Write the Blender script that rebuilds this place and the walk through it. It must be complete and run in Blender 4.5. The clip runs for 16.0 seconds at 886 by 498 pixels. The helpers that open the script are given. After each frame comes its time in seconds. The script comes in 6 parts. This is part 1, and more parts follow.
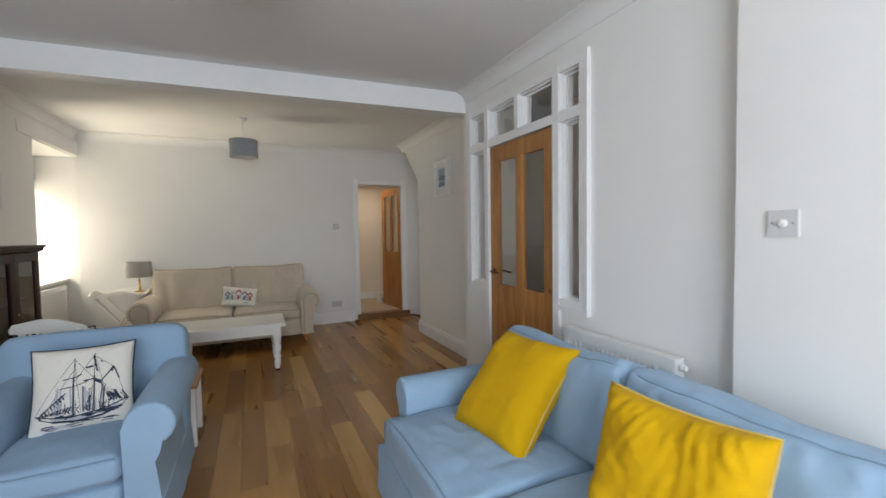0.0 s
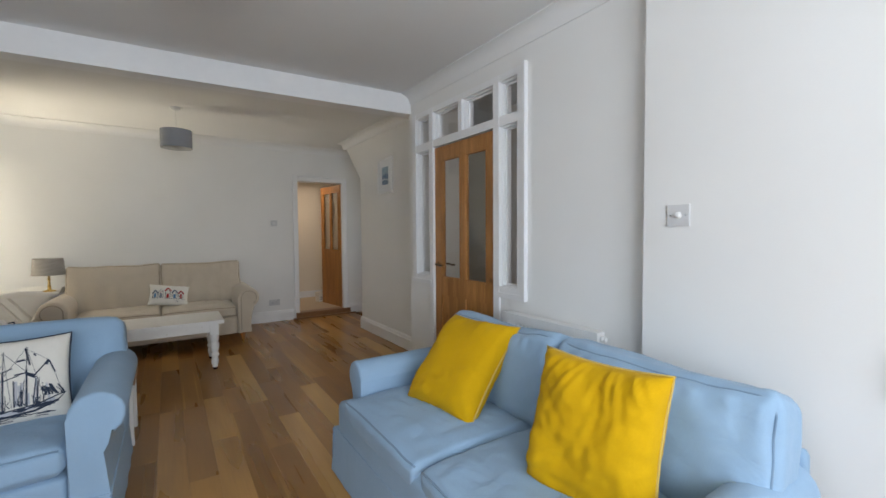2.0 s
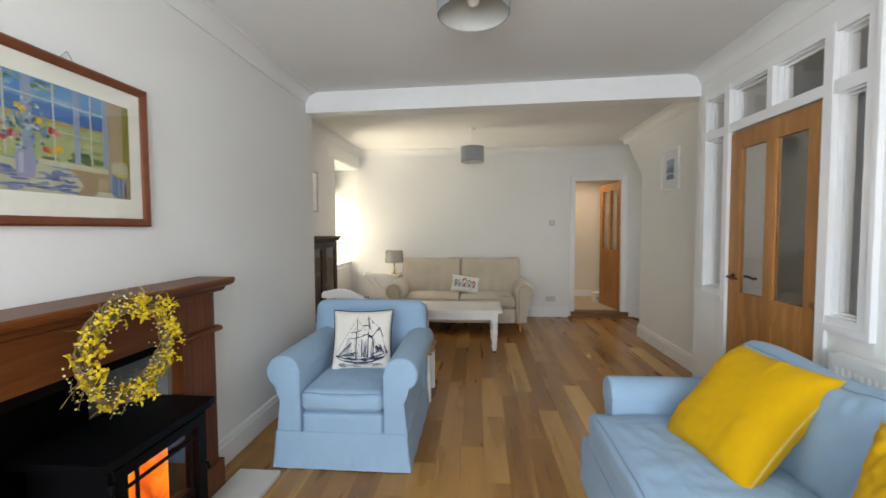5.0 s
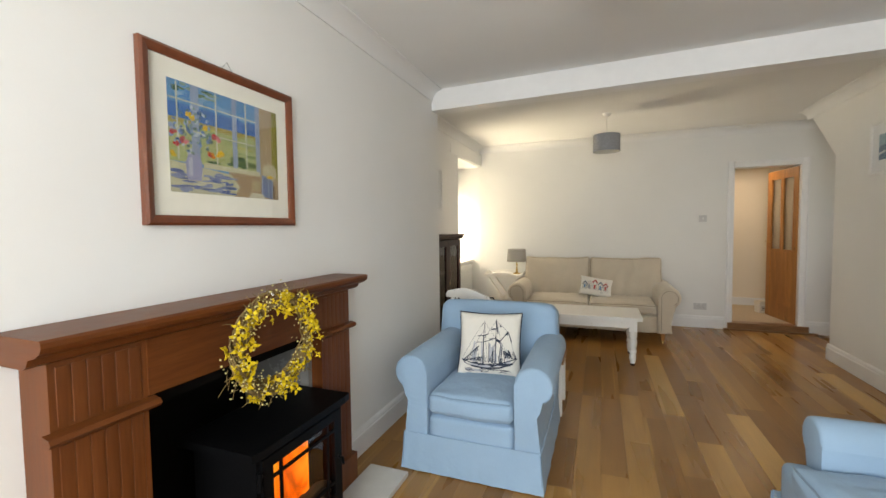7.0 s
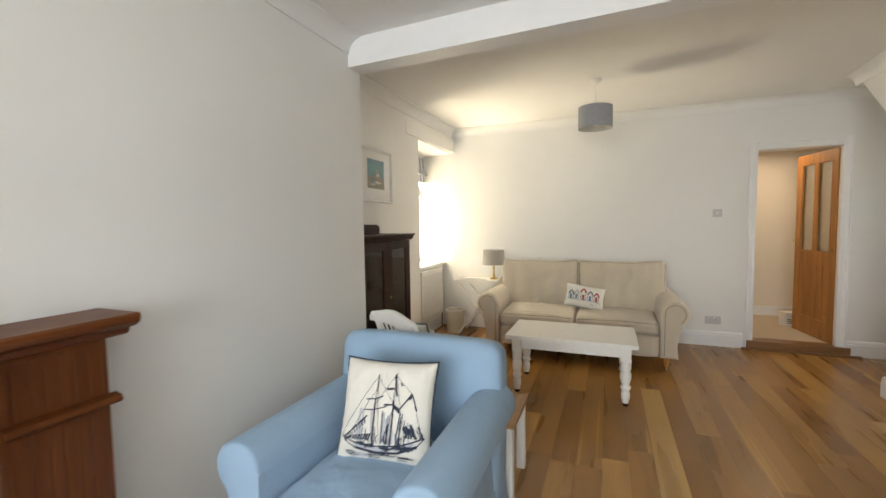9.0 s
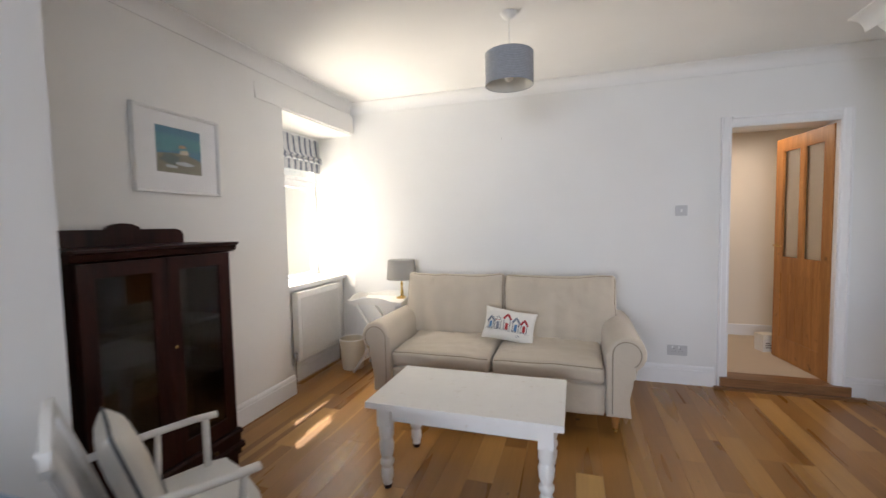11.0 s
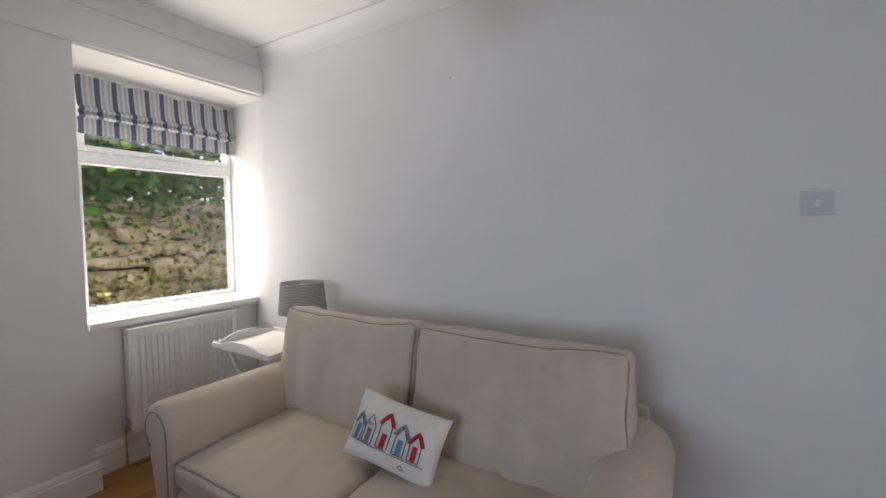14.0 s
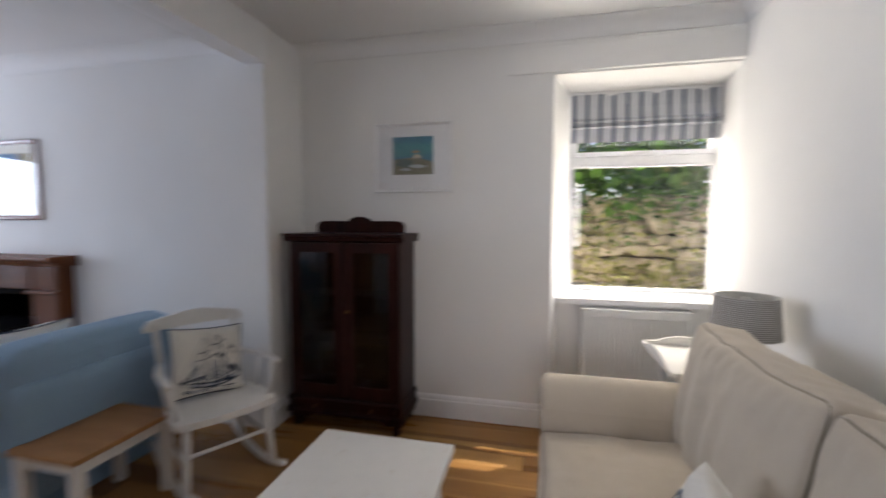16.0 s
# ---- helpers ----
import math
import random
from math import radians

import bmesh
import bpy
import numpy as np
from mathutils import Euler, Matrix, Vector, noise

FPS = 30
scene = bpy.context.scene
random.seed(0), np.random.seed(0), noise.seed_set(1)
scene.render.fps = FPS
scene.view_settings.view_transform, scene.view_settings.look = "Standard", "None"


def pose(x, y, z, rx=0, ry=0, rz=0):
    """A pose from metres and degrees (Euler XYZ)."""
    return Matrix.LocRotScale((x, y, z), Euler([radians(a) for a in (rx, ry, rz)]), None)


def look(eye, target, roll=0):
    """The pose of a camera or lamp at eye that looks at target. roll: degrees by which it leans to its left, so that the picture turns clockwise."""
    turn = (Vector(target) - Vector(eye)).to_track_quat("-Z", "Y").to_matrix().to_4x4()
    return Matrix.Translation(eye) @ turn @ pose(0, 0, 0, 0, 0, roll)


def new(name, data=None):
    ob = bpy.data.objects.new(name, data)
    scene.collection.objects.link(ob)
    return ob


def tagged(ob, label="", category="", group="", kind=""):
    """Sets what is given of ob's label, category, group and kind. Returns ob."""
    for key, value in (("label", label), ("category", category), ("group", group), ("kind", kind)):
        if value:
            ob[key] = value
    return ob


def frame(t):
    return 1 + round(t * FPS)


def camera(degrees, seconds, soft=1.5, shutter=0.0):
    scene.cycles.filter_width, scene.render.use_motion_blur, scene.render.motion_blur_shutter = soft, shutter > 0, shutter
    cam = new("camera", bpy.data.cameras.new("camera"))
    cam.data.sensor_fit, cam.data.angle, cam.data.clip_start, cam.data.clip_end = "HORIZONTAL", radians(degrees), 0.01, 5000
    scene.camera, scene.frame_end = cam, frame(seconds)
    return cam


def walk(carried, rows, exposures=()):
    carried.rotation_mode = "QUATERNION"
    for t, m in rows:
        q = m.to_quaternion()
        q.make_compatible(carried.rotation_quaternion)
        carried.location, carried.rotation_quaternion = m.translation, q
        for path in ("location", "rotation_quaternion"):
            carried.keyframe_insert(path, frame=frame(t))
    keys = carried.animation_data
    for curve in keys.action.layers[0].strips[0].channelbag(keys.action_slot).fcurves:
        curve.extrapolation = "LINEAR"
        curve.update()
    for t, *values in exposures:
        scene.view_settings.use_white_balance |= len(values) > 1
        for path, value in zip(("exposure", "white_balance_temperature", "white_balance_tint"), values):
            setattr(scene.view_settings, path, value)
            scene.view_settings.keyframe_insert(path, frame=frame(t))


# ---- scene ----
cam = camera(93.7, 16.0, shutter=0.4)
EXPOSURES = [(0, -0.28, 6750, 13), (1, -0.38, 6700, 13), (2, -0.36, 6700, 13), (3, -0.30, 6700, 12), (3.5, -0.18, 6700, 12), (5, 0.05, 6950, 12), (7.5, 0.17, 7600, 12), (8.7, 0.31, 7550, 12), (11, 0.36, 6350, 18), (12, 0.10, 6100, 17), (13, -0.18, 6050, 20), (14, -0.42, 6000, 20), (15, -0.42, 5950, 20), (15.5, -0.17, 5950, 19), (16, -0.12, 6050, 20)]
PATH = [
    (0, (0.13, 0.208, 1.372), (0.963, 2.025, 1.285), -0.9),
    (0.5, (0.068, 0.111, 1.358), (1.059, 1.846, 1.275), -0.8),
    (1, (0.013, 0.095, 1.366), (1.111, 1.765, 1.284), -0.7),
    (1.5, (-0.017, 0.097, 1.346), (1.123, 1.739, 1.265), -0.6),
    (2, (-0.03, 0.095, 1.317), (1.074, 1.761, 1.235), -0.4),
    (2.5, (-0.035, 0.102, 1.316), (0.95, 1.841, 1.233), -0.3),
    (3, (-0.025, 0.102, 1.358), (0.757, 1.941, 1.271), -0.2),
    (3.5, (0.053, 0.073, 1.396), (0.568, 2.004, 1.304), -0.2),
    (4, (0.119, 0.031, 1.409), (0.26, 2.024, 1.315), -0.3),
    (4.5, (0.147, 0.021, 1.4), (0.118, 2.019, 1.303), -0.2),
    (5, (0.132, 0.05, 1.38), (-0.032, 2.041, 1.284), -0.3),
    (5.2, (0.095, 0.06, 1.38), (-0.12, 2.046, 1.28), -0.3),
    (7.3, (-0.002, 0.312, 1.375), (-0.735, 2.17, 1.273), -0.7),
    (7.5, (-0.014, 0.418, 1.383), (-0.749, 2.275, 1.277), -0.7),
    (8, (0.038, 0.65, 1.38), (-0.709, 2.502, 1.27), -0.8),
    (8.5, (0.135, 0.993, 1.368), (-0.612, 2.845, 1.253), -0.9),
    (8.7, (0.164, 1.123, 1.386), (-0.582, 2.975, 1.266), -0.9),
    (10.8, (0.382, 2.568, 1.408), (-0.24, 4.465, 1.287), -1.0),
    (11, (0.451, 2.725, 1.387), (-0.156, 4.627, 1.268), -1.1),
    (11.5, (0.587, 3.071, 1.383), (0.027, 4.988, 1.277), -1.0),
    (12, (0.732, 3.414, 1.375), (0.205, 5.34, 1.266), -0.9),
    (12.5, (0.837, 3.738, 1.382), (0.302, 5.663, 1.281), -0.8),
    (13, (0.842, 4.108, 1.388), (0.22, 6.006, 1.282), -0.8),
    (13.5, (0.867, 4.394, 1.393), (0.08, 6.229, 1.281), -0.5),
    (14, (0.915, 4.678, 1.394), (-0.115, 6.389, 1.282), -0.5),
    (14.5, (0.91, 4.977, 1.387), (-0.415, 6.47, 1.264), -0.2),
    (15, (0.814, 5.202, 1.405), (-0.794, 6.384, 1.286), -0.0),
    (15.5, (0.783, 5.341, 1.379), (-1.145, 5.863, 1.274), 0.4),
    (16, (1.025, 5.476, 1.40), (-0.905, 5.03, 1.262), 0.1),
]
walk(cam, [(t, look(eye, target, roll)) for t, eye, target, roll in PATH], EXPOSURES)

# ---- light ----
scene.view_settings.exposure = 0.0
world = bpy.data.worlds.new("world")
scene.world = world
world.use_nodes = True
wn = world.node_tree
sky = wn.nodes.new("ShaderNodeTexSky")
sky.sky_type = "NISHITA"
sky.sun_disc = False
sky.sun_elevation = radians(48)
sky.sun_rotation = radians(-50)
wn.nodes["Background"].inputs["Strength"].default_value = 0.15
wn.links.new(sky.outputs["Color"], wn.nodes["Background"].inputs["Color"])


def lamp(name, kind, m, energy, colour, size=0.0, size_y=0.0):
    data = bpy.data.lights.new(name, kind)
    data.energy, data.color = energy, colour
    if kind == "AREA":
        data.shape, data.size, data.size_y = "RECTANGLE", size, size_y
    ob = new(name, data)
    ob.matrix_world = m
    return ob


sun = lamp("sun", "SUN", look((-6, 11.2, 9), (-1.4, 5.4, 0)), 5.0, (1.0, 0.94, 0.84))
sun.data.angle = radians(0.6)
lamp("garden_window_light", "AREA", look((-2.72, 5.18, 1.45), (-1.6, 6.35, 1.30)), 8, (1.0, 0.93, 0.73), 0.9, 1.5)
lamp("garden_sky_light", "AREA", look((-3.15, 6.15, 2.95), (-1.2, 5.75, 0.5)), 125, (1.0, 0.93, 0.73), 1.2, 1.0)
# added fill lamp, hidden below the sill, in place of light off the ground
lamp("garden_ground_fill", "AREA", look((-3.9, 6.55, 0.30), (2.19, 4.9, 1.7)), 100, (1.0, 0.92, 0.70), 1.6, 0.45)
lamp("front_window_light", "AREA", look((-0.05, -1.72, 1.55), (0.95, 3, 1.2)), 124, (0.77, 0.885, 1.0), 2.2, 1.4)
lamp("garden_bounce_light", "AREA", look((-3.0, 6.12, 0.38), (-1.2, 6.0, 2.2)), 17, (1.0, 0.93, 0.72), 0.8, 0.32)
# added fill from the stair side; narrow spread keeps it off the near floor
stair_light = lamp("stair_side_fill", "AREA", look((3.36, 5.75, 1.50), (-1.78, 4.7, 1.15)), 7.5, (1.0, 0.96, 0.90), 1.1, 1.3)
stair_light.data.spread = radians(75)
# added fills that brighten the hall and the passage; neither has a modelled fitting
lamp("front_hall_fill", "AREA", look((2.75, 1.0, 2.3), (2.5, 2.6, 0.9)), 5, (0.95, 0.98, 1.0), 0.4, 0.6)
lamp("passage_fill", "AREA", look((1.9, 7.4, 2.25), (1.9, 7.4, 0)), 7.5, (1.0, 0.82, 0.62), 0.7, 0.5)


# ---- materials ----
class Shader:
    """A node material with noise helpers; co is the coordinate that the textures follow."""

    def __init__(self, name, colour, rough=0.6, metal=0.0, spec=0.5, space="Object"):
        self.m = bpy.data.materials.new(name)
        self.m.use_nodes = True
        self.t = self.m.node_tree
        self.b = self.t.nodes["Principled BSDF"]
        self.b.inputs["Base Color"].default_value = (*colour, 1)
        self.b.inputs["Roughness"].default_value = rough
        self.b.inputs["Metallic"].default_value = metal
        self.b.inputs["Specular IOR Level"].default_value = spec
        tc = self.t.nodes.new("ShaderNodeTexCoord")
        self.co = tc.outputs["Object"]
        if space == "World":
            self.co = self.t.nodes.new("ShaderNodeNewGeometry").outputs["Position"]

    def put(self, a, b):
        self.t.links.new(a, b)

    def scaled(self, v, offset=None):
        n = self.t.nodes.new("ShaderNodeMapping")
        self.put(self.co, n.inputs["Vector"])
        n.inputs["Scale"].default_value = v
        if offset is not None:
            self.put(offset, n.inputs["Location"])
        return n.outputs["Vector"]

    def noise(self, v, scale, detail=4.0, rough=0.55, warp=0.0):
        n = self.t.nodes.new("ShaderNodeTexNoise")
        self.put(v, n.inputs["Vector"])
        n.inputs["Scale"].default_value = scale
        n.inputs["Detail"].default_value = detail
        n.inputs["Roughness"].default_value = rough
        n.inputs["Distortion"].default_value = warp
        return n.outputs["Fac"]

    def ramp(self, fac, stops):
        n = self.t.nodes.new("ShaderNodeValToRGB")
        self.put(fac, n.inputs["Fac"])
        el = n.color_ramp.elements
        while len(el) < len(stops):
            el.new(0.5)
        for e, (p, c) in zip(el, stops):
            e.position, e.color = p, (*c, 1) if len(c) == 3 else c
        return n.outputs["Color"]

    def mix(self, fac, a, b, how="MIX"):
        n = self.t.nodes.new("ShaderNodeMix")
        n.data_type, n.blend_type = "RGBA", how
        for socket, value in (("Factor", fac), ("A", a), ("B", b)):
            s = [i for i in n.inputs if i.name == socket and (i.type == "RGBA" or socket == "Factor" and i.type == "VALUE")][0]
            if isinstance(value, (int, float)):
                s.default_value = value
            elif isinstance(value, tuple):
                s.default_value = (*value, 1)
            else:
                self.put(value, s)
        return [o for o in n.outputs if o.type == "RGBA"][0]

    def colour(self, c):
        self.put(c, self.b.inputs["Base Color"])

    def bump(self, h, strength=0.2, distance=0.01):
        n = self.t.nodes.new("ShaderNodeBump")
        n.inputs["Strength"].default_value, n.inputs["Distance"].default_value = strength, distance
        self.put(h, n.inputs["Height"])
        if self.b.inputs["Normal"].is_linked:
            self.put(self.b.inputs["Normal"].links[0].from_socket, n.inputs["Normal"])
        self.put(n.outputs["Normal"], self.b.inputs["Normal"])

    def roughness(self, fac, lo, hi):
        n = self.t.nodes.new("ShaderNodeMapRange")
        self.put(fac, n.inputs["Value"])
        n.inputs["To Min"].default_value, n.inputs["To Max"].default_value = lo, hi
        self.put(n.outputs["Result"], self.b.inputs["Roughness"])

    def random(self):
        return self.t.nodes.new("ShaderNodeObjectInfo").outputs["Random"]


def tint(c, k):
    return tuple(min(1.0, v * k) for v in c)


def plaster(name, c):
    s = Shader(name, c, 0.85, space="World")
    big = s.noise(s.co, 1.1, 3)
    s.colour(s.mix(s.ramp(big, [(0.3, (0.0, 0.0, 0.0)), (0.75, (1, 1, 1))]), tint(c, 0.965), tint(c, 1.02)))
    s.bump(s.noise(s.co, 2.2, 2), 0.25, 0.03)
    s.bump(s.noise(s.co, 160, 3), 0.12, 0.002)
    return s.m


def gloss_paint(name, c, rough=0.35, worn=0.0):
    s = Shader(name, c, rough)
    fine = s.noise(s.co, 14, 5)
    col = s.mix(fine, tint(c, 0.95), tint(c, 1.03))
    if worn:
        mask = s.ramp(s.noise(s.co, 24, 8, 0.7), [(0.60, (0, 0, 0)), (0.72, (worn, worn, worn))])
        col = s.mix(mask, col, (0.62, 0.56, 0.47))
    s.colour(col)
    s.bump(s.noise(s.scaled((3, 3, 40)), 6, 3), 0.12, 0.003)
    s.roughness(fine, rough - 0.06, rough + 0.12)
    return s.m


def timber(name, dark, light, grain, rough=0.4, vary=0.0, knots=0.0, coat=0.0, spec=0.5):
    """Wood whose grain runs along the axis with the small scale in grain."""
    s = Shader(name, light, rough, spec=spec)
    offset = None
    if vary:
        n = s.t.nodes.new("ShaderNodeVectorMath")
        n.operation = "SCALE"
        n.inputs[0].default_value = (37, 53, 71)
        s.put(s.random(), n.inputs["Scale"])
        offset = n.outputs["Vector"]
    v = s.scaled(grain, offset)
    wide = s.noise(v, 1.0, 4, 0.6, 0.6)
    fine = s.noise(v, 7.0, 3, 0.7)
    col = s.mix(s.ramp(wide, [(0.28, (0, 0, 0)), (0.72, (1, 1, 1))]), dark, light)
    col = s.mix(s.ramp(fine, [(0.34, (0.55, 0.55, 0.55)), (0.58, (1, 1, 1))]), tint(dark, 0.8), col)
    if vary:
        col = s.mix(s.ramp(s.random(), [(0.0, (0, 0, 0)), (1.0, (vary, vary, vary))]), col, s.mix(0.75, col, (0.52, 0.31, 0.14), "MIX"))
        col = s.mix(1.0, col, s.ramp(s.random(), [(0.0, (0.80, 0.78, 0.76)), (0.5, (0.96, 0.96, 0.96)), (1.0, (1.12, 1.11, 1.08))]), "MULTIPLY")
    if knots:
        k = s.noise(s.scaled((9, 4.0, 9), offset), 1.0, 2, 0.5)
        col = s.mix(s.ramp(k, [(0.66, (0, 0, 0)), (0.76, (knots, knots, knots))]), col, tint(dark, 0.35))
    s.colour(col)
    s.roughness(fine, rough - 0.06, rough + 0.10)
    s.bump(fine, 0.10, 0.002)
    if coat:
        s.b.inputs["Coat Weight"].default_value = coat
        s.b.inputs["Coat Roughness"].default_value = 0.12
    return s.m


def oak_board(name):
    """Oiled oak: calm figure in each board, odd pale sapwood boards, a few knots."""
    s = Shader(name, (0.40, 0.23, 0.10), 0.27, spec=0.45)
    n = s.t.nodes.new("ShaderNodeVectorMath")
    n.operation = "SCALE"
    n.inputs[0].default_value = (37, 53, 71)
    s.put(s.random(), n.inputs["Scale"])
    offset = n.outputs["Vector"]
    tone = s.ramp(s.random(), [(0.0, (0.205, 0.089, 0.020)), (0.22, (0.275, 0.127, 0.030)), (0.55, (0.328, 0.158, 0.039)), (0.80, (0.378, 0.191, 0.050)), (0.92, (0.46, 0.252, 0.075)), (1.0, (0.56, 0.34, 0.112))])
    wide = s.noise(s.scaled((9, 0.8, 9), offset), 1.0, 2, 0.4, 0.1)
    fine = s.noise(s.scaled((85, 3.5, 85), offset), 1.0, 3, 0.6)
    col = s.mix(1.0, tone, s.ramp(wide, [(0.28, (0.80, 0.77, 0.73)), (0.52, (1, 1, 1)), (0.74, (1.13, 1.13, 1.12))]), "MULTIPLY")
    col = s.mix(1.0, col, s.ramp(fine, [(0.30, (0.93, 0.915, 0.89)), (0.62, (1.02, 1.02, 1.02))]), "MULTIPLY")
    sap = s.noise(s.scaled((16, 0.35, 16), offset), 1.0, 1, 0.4)
    col = s.mix(s.ramp(sap, [(0.68, (0, 0, 0)), (0.72, (0.5, 0.5, 0.5))]), col, (0.60, 0.36, 0.11))
    knot = s.noise(s.scaled((13, 10, 13), offset), 1.0, 1, 0.4)
    col = s.mix(s.ramp(knot, [(0.79, (0, 0, 0)), (0.85, (0.85, 0.85, 0.85))]), col, (0.085, 0.038, 0.014))
    s.colour(col)
    s.roughness(wide, 0.22, 0.36)
    s.bump(fine, 0.06, 0.0015)
    s.bump(s.noise(s.scaled((4, 0.8, 4), offset), 1.0, 2), 0.05, 0.01)
    return s.m


def ringed(name, a, b, scale):
    """Fine level rings of two tones."""
    s = Shader(name, a, 0.8, spec=0.3)
    w = s.t.nodes.new("ShaderNodeTexWave")
    w.wave_type, w.bands_direction = "BANDS", "Z"
    w.inputs["Scale"].default_value = scale
    s.put(s.co, w.inputs["Vector"])
    col = s.mix(w.outputs["Fac"], a, b)
    s.colour(s.mix(1.0, col, s.ramp(s.noise(s.co, 60, 4), [(0.3, (0.9, 0.9, 0.9)), (0.7, (1.06, 1.06, 1.06))]), "MULTIPLY"))
    s.bump(w.outputs["Fac"], 0.3, 0.002)
    return s.m


def cloth(name, c, weave=900.0, sheen=0.25, vary=0.10, crease=0.35):
    s = Shader(name, c, 0.9, spec=0.2)
    big = s.noise(s.co, 5, 4)
    fine = s.noise(s.scaled((weave, weave, weave * 0.3)), 1, 2)
    col = s.mix(big, tint(c, 1 - vary), tint(c, 1 + vary))
    s.colour(s.mix(s.ramp(fine, [(0.3, (0, 0, 0)), (0.7, (0.5, 0.5, 0.5))]), col, tint(c, 0.80)))
    s.b.inputs["Sheen Weight"].default_value = sheen
    s.bump(s.noise(s.co, 9, 3, 0.5, 0.5), crease, 0.02)
    s.bump(fine, 0.25, 0.001)
    return s.m


def plain(name, c, rough=0.5, metal=0.0, spec=0.5, vary=0.06, scale=30):
    s = Shader(name, c, rough, metal, spec)
    n = s.noise(s.co, scale, 4)
    s.colour(s.mix(n, tint(c, 1 - vary), tint(c, 1 + vary)))
    s.roughness(n, max(0.02, rough - 0.05), min(1, rough + 0.08))
    return s.m


def glowing(name, c, power):
    s = Shader(name, c, 0.6)
    s.b.inputs["Emission Color"].default_value = (*c, 1)
    s.b.inputs["Emission Strength"].default_value = power
    return s.m


def pane_glass(name, c=(1, 1, 1), rough=0.0):
    s = Shader(name, c, rough)
    s.b.inputs["Transmission Weight"].default_value = 1.0
    s.b.inputs["IOR"].default_value = 1.45
    return s.m


WALL = plaster("white_wall_paint", (0.80, 0.795, 0.775))
CEIL = plaster("ceiling_paint", (0.80, 0.80, 0.79))
CREAM = plaster("cream_hall_paint", (0.78, 0.70, 0.58))
GLOSS = gloss_paint("white_gloss_paint", (0.82, 0.82, 0.82))
WORN = gloss_paint("worn_white_paint", (0.80, 0.78, 0.74), 0.5, 0.8)
OAK = oak_board("oak_plank")
OAK_STEP = timber("oak_threshold", (0.16, 0.075, 0.03), (0.33, 0.17, 0.075), (1.4, 16, 16), 0.32)
PINE = timber("pine", (0.30, 0.120, 0.029), (0.52, 0.240, 0.068), (14, 14, 1.1), 0.36, 0, 0.8)
PINE_TOP = timber("pine_tabletop", (0.32, 0.15, 0.05), (0.50, 0.27, 0.11), (14, 1.2, 14), 0.4, 0, 0.5)
MAHOG = timber("red_brown_mahogany", (0.105, 0.029, 0.007), (0.165, 0.050, 0.013), (1.5, 1.5, 18), 0.36, spec=0.25)
MAHOG_V = timber("red_brown_mahogany_upright", (0.105, 0.029, 0.007), (0.17, 0.052, 0.014), (14, 14, 1.0), 0.36, spec=0.25)
FRAME_WOOD = timber("mahogany_picture_frame", (0.13, 0.032, 0.012), (0.21, 0.062, 0.024), (4, 4, 4), 0.3, coat=0.4)
DARK = timber("very_dark_mahogany", (0.012, 0.003, 0.002), (0.040, 0.010, 0.007), (14, 14, 1.2), 0.30, spec=0.14)
BLUE = cloth("light_blue_cotton", (0.300, 0.443, 0.598), sheen=0.12)
BLUE_DARK = cloth("blue_piping", (0.19, 0.29, 0.40))
BEIGE = cloth("beige_linen", (0.58, 0.50, 0.395), crease=0.3)
BEIGE_DARK = cloth("beige_piping", (0.31, 0.255, 0.19))
YELLOW = cloth("yellow_velvet", (0.64, 0.365, 0.003), 700, 0.03, 0.16, 0.30)
YELLOW_EDGE = cloth("ochre_piping", (0.60, 0.42, 0.10))
CREAM_CLOTH = cloth("cream_cotton", (0.76, 0.73, 0.66), 600)
INK = plain("dark_blue_print", (0.025, 0.035, 0.06), 0.9)
SAIL_GREY = plain("pale_grey_print", (0.46, 0.47, 0.50), 0.9)
INK_GREY = plain("grey_print", (0.20, 0.22, 0.26), 0.9)
RED_PRINT = plain("red_print", (0.42, 0.03, 0.03), 0.9)
BLUE_PRINT = plain("blue_print", (0.10, 0.22, 0.40), 0.9)
IRON = plain("black_cast_iron", (0.0045, 0.0045, 0.005), 0.34, 0.0, 0.05, 0.2, 60)
# one even near-black for the fire recess, its linings and the stove's firebox
MATT_BLACK = plain("matt_black_fireback", (0.006, 0.0055, 0.005), 0.9, 0.0, 0.05)
STEEL = plain("bright_steel", (0.55, 0.56, 0.58), 0.25, 1.0)
BRASS = plain("brass", (0.62, 0.42, 0.14), 0.25, 1.0)
BRONZE = plain("dark_bronze", (0.10, 0.06, 0.03), 0.35, 0.9)
PLATE = plain("satin_grey_plate", (0.54, 0.54, 0.54), 0.4, 0.2)
PLASTIC = plain("white_plastic", (0.78, 0.78, 0.76), 0.35)
UPVC = plain("white_upvc", (0.84, 0.85, 0.86), 0.25)
ENAMEL = plain("white_radiator_enamel", (0.80, 0.80, 0.78), 0.35)
CARPET = plain("cream_carpet", (0.55, 0.47, 0.37), 0.98, 0, 0.1, 0.16, 220)
MARBLE = plain("pale_grey_hearth_stone", (0.55, 0.53, 0.49), 0.35, 0, 0.5, 0.18, 9)
GREY_SHADE = ringed("grey_ringed_shade", (0.25, 0.26, 0.28), (0.34, 0.35, 0.37), 34)
SHADE_IN = plain("pale_shade_lining", (0.55, 0.54, 0.50), 0.8)
LAMP_SHADE = ringed("pale_grey_ringed_shade", (0.22, 0.205, 0.185), (0.50, 0.475, 0.44), 36)
MOUNT = plain("cream_picture_mount", (0.74, 0.70, 0.60), 0.9)
WHITE_FRAME = gloss_paint("white_picture_frame", (0.80, 0.80, 0.79), 0.45)
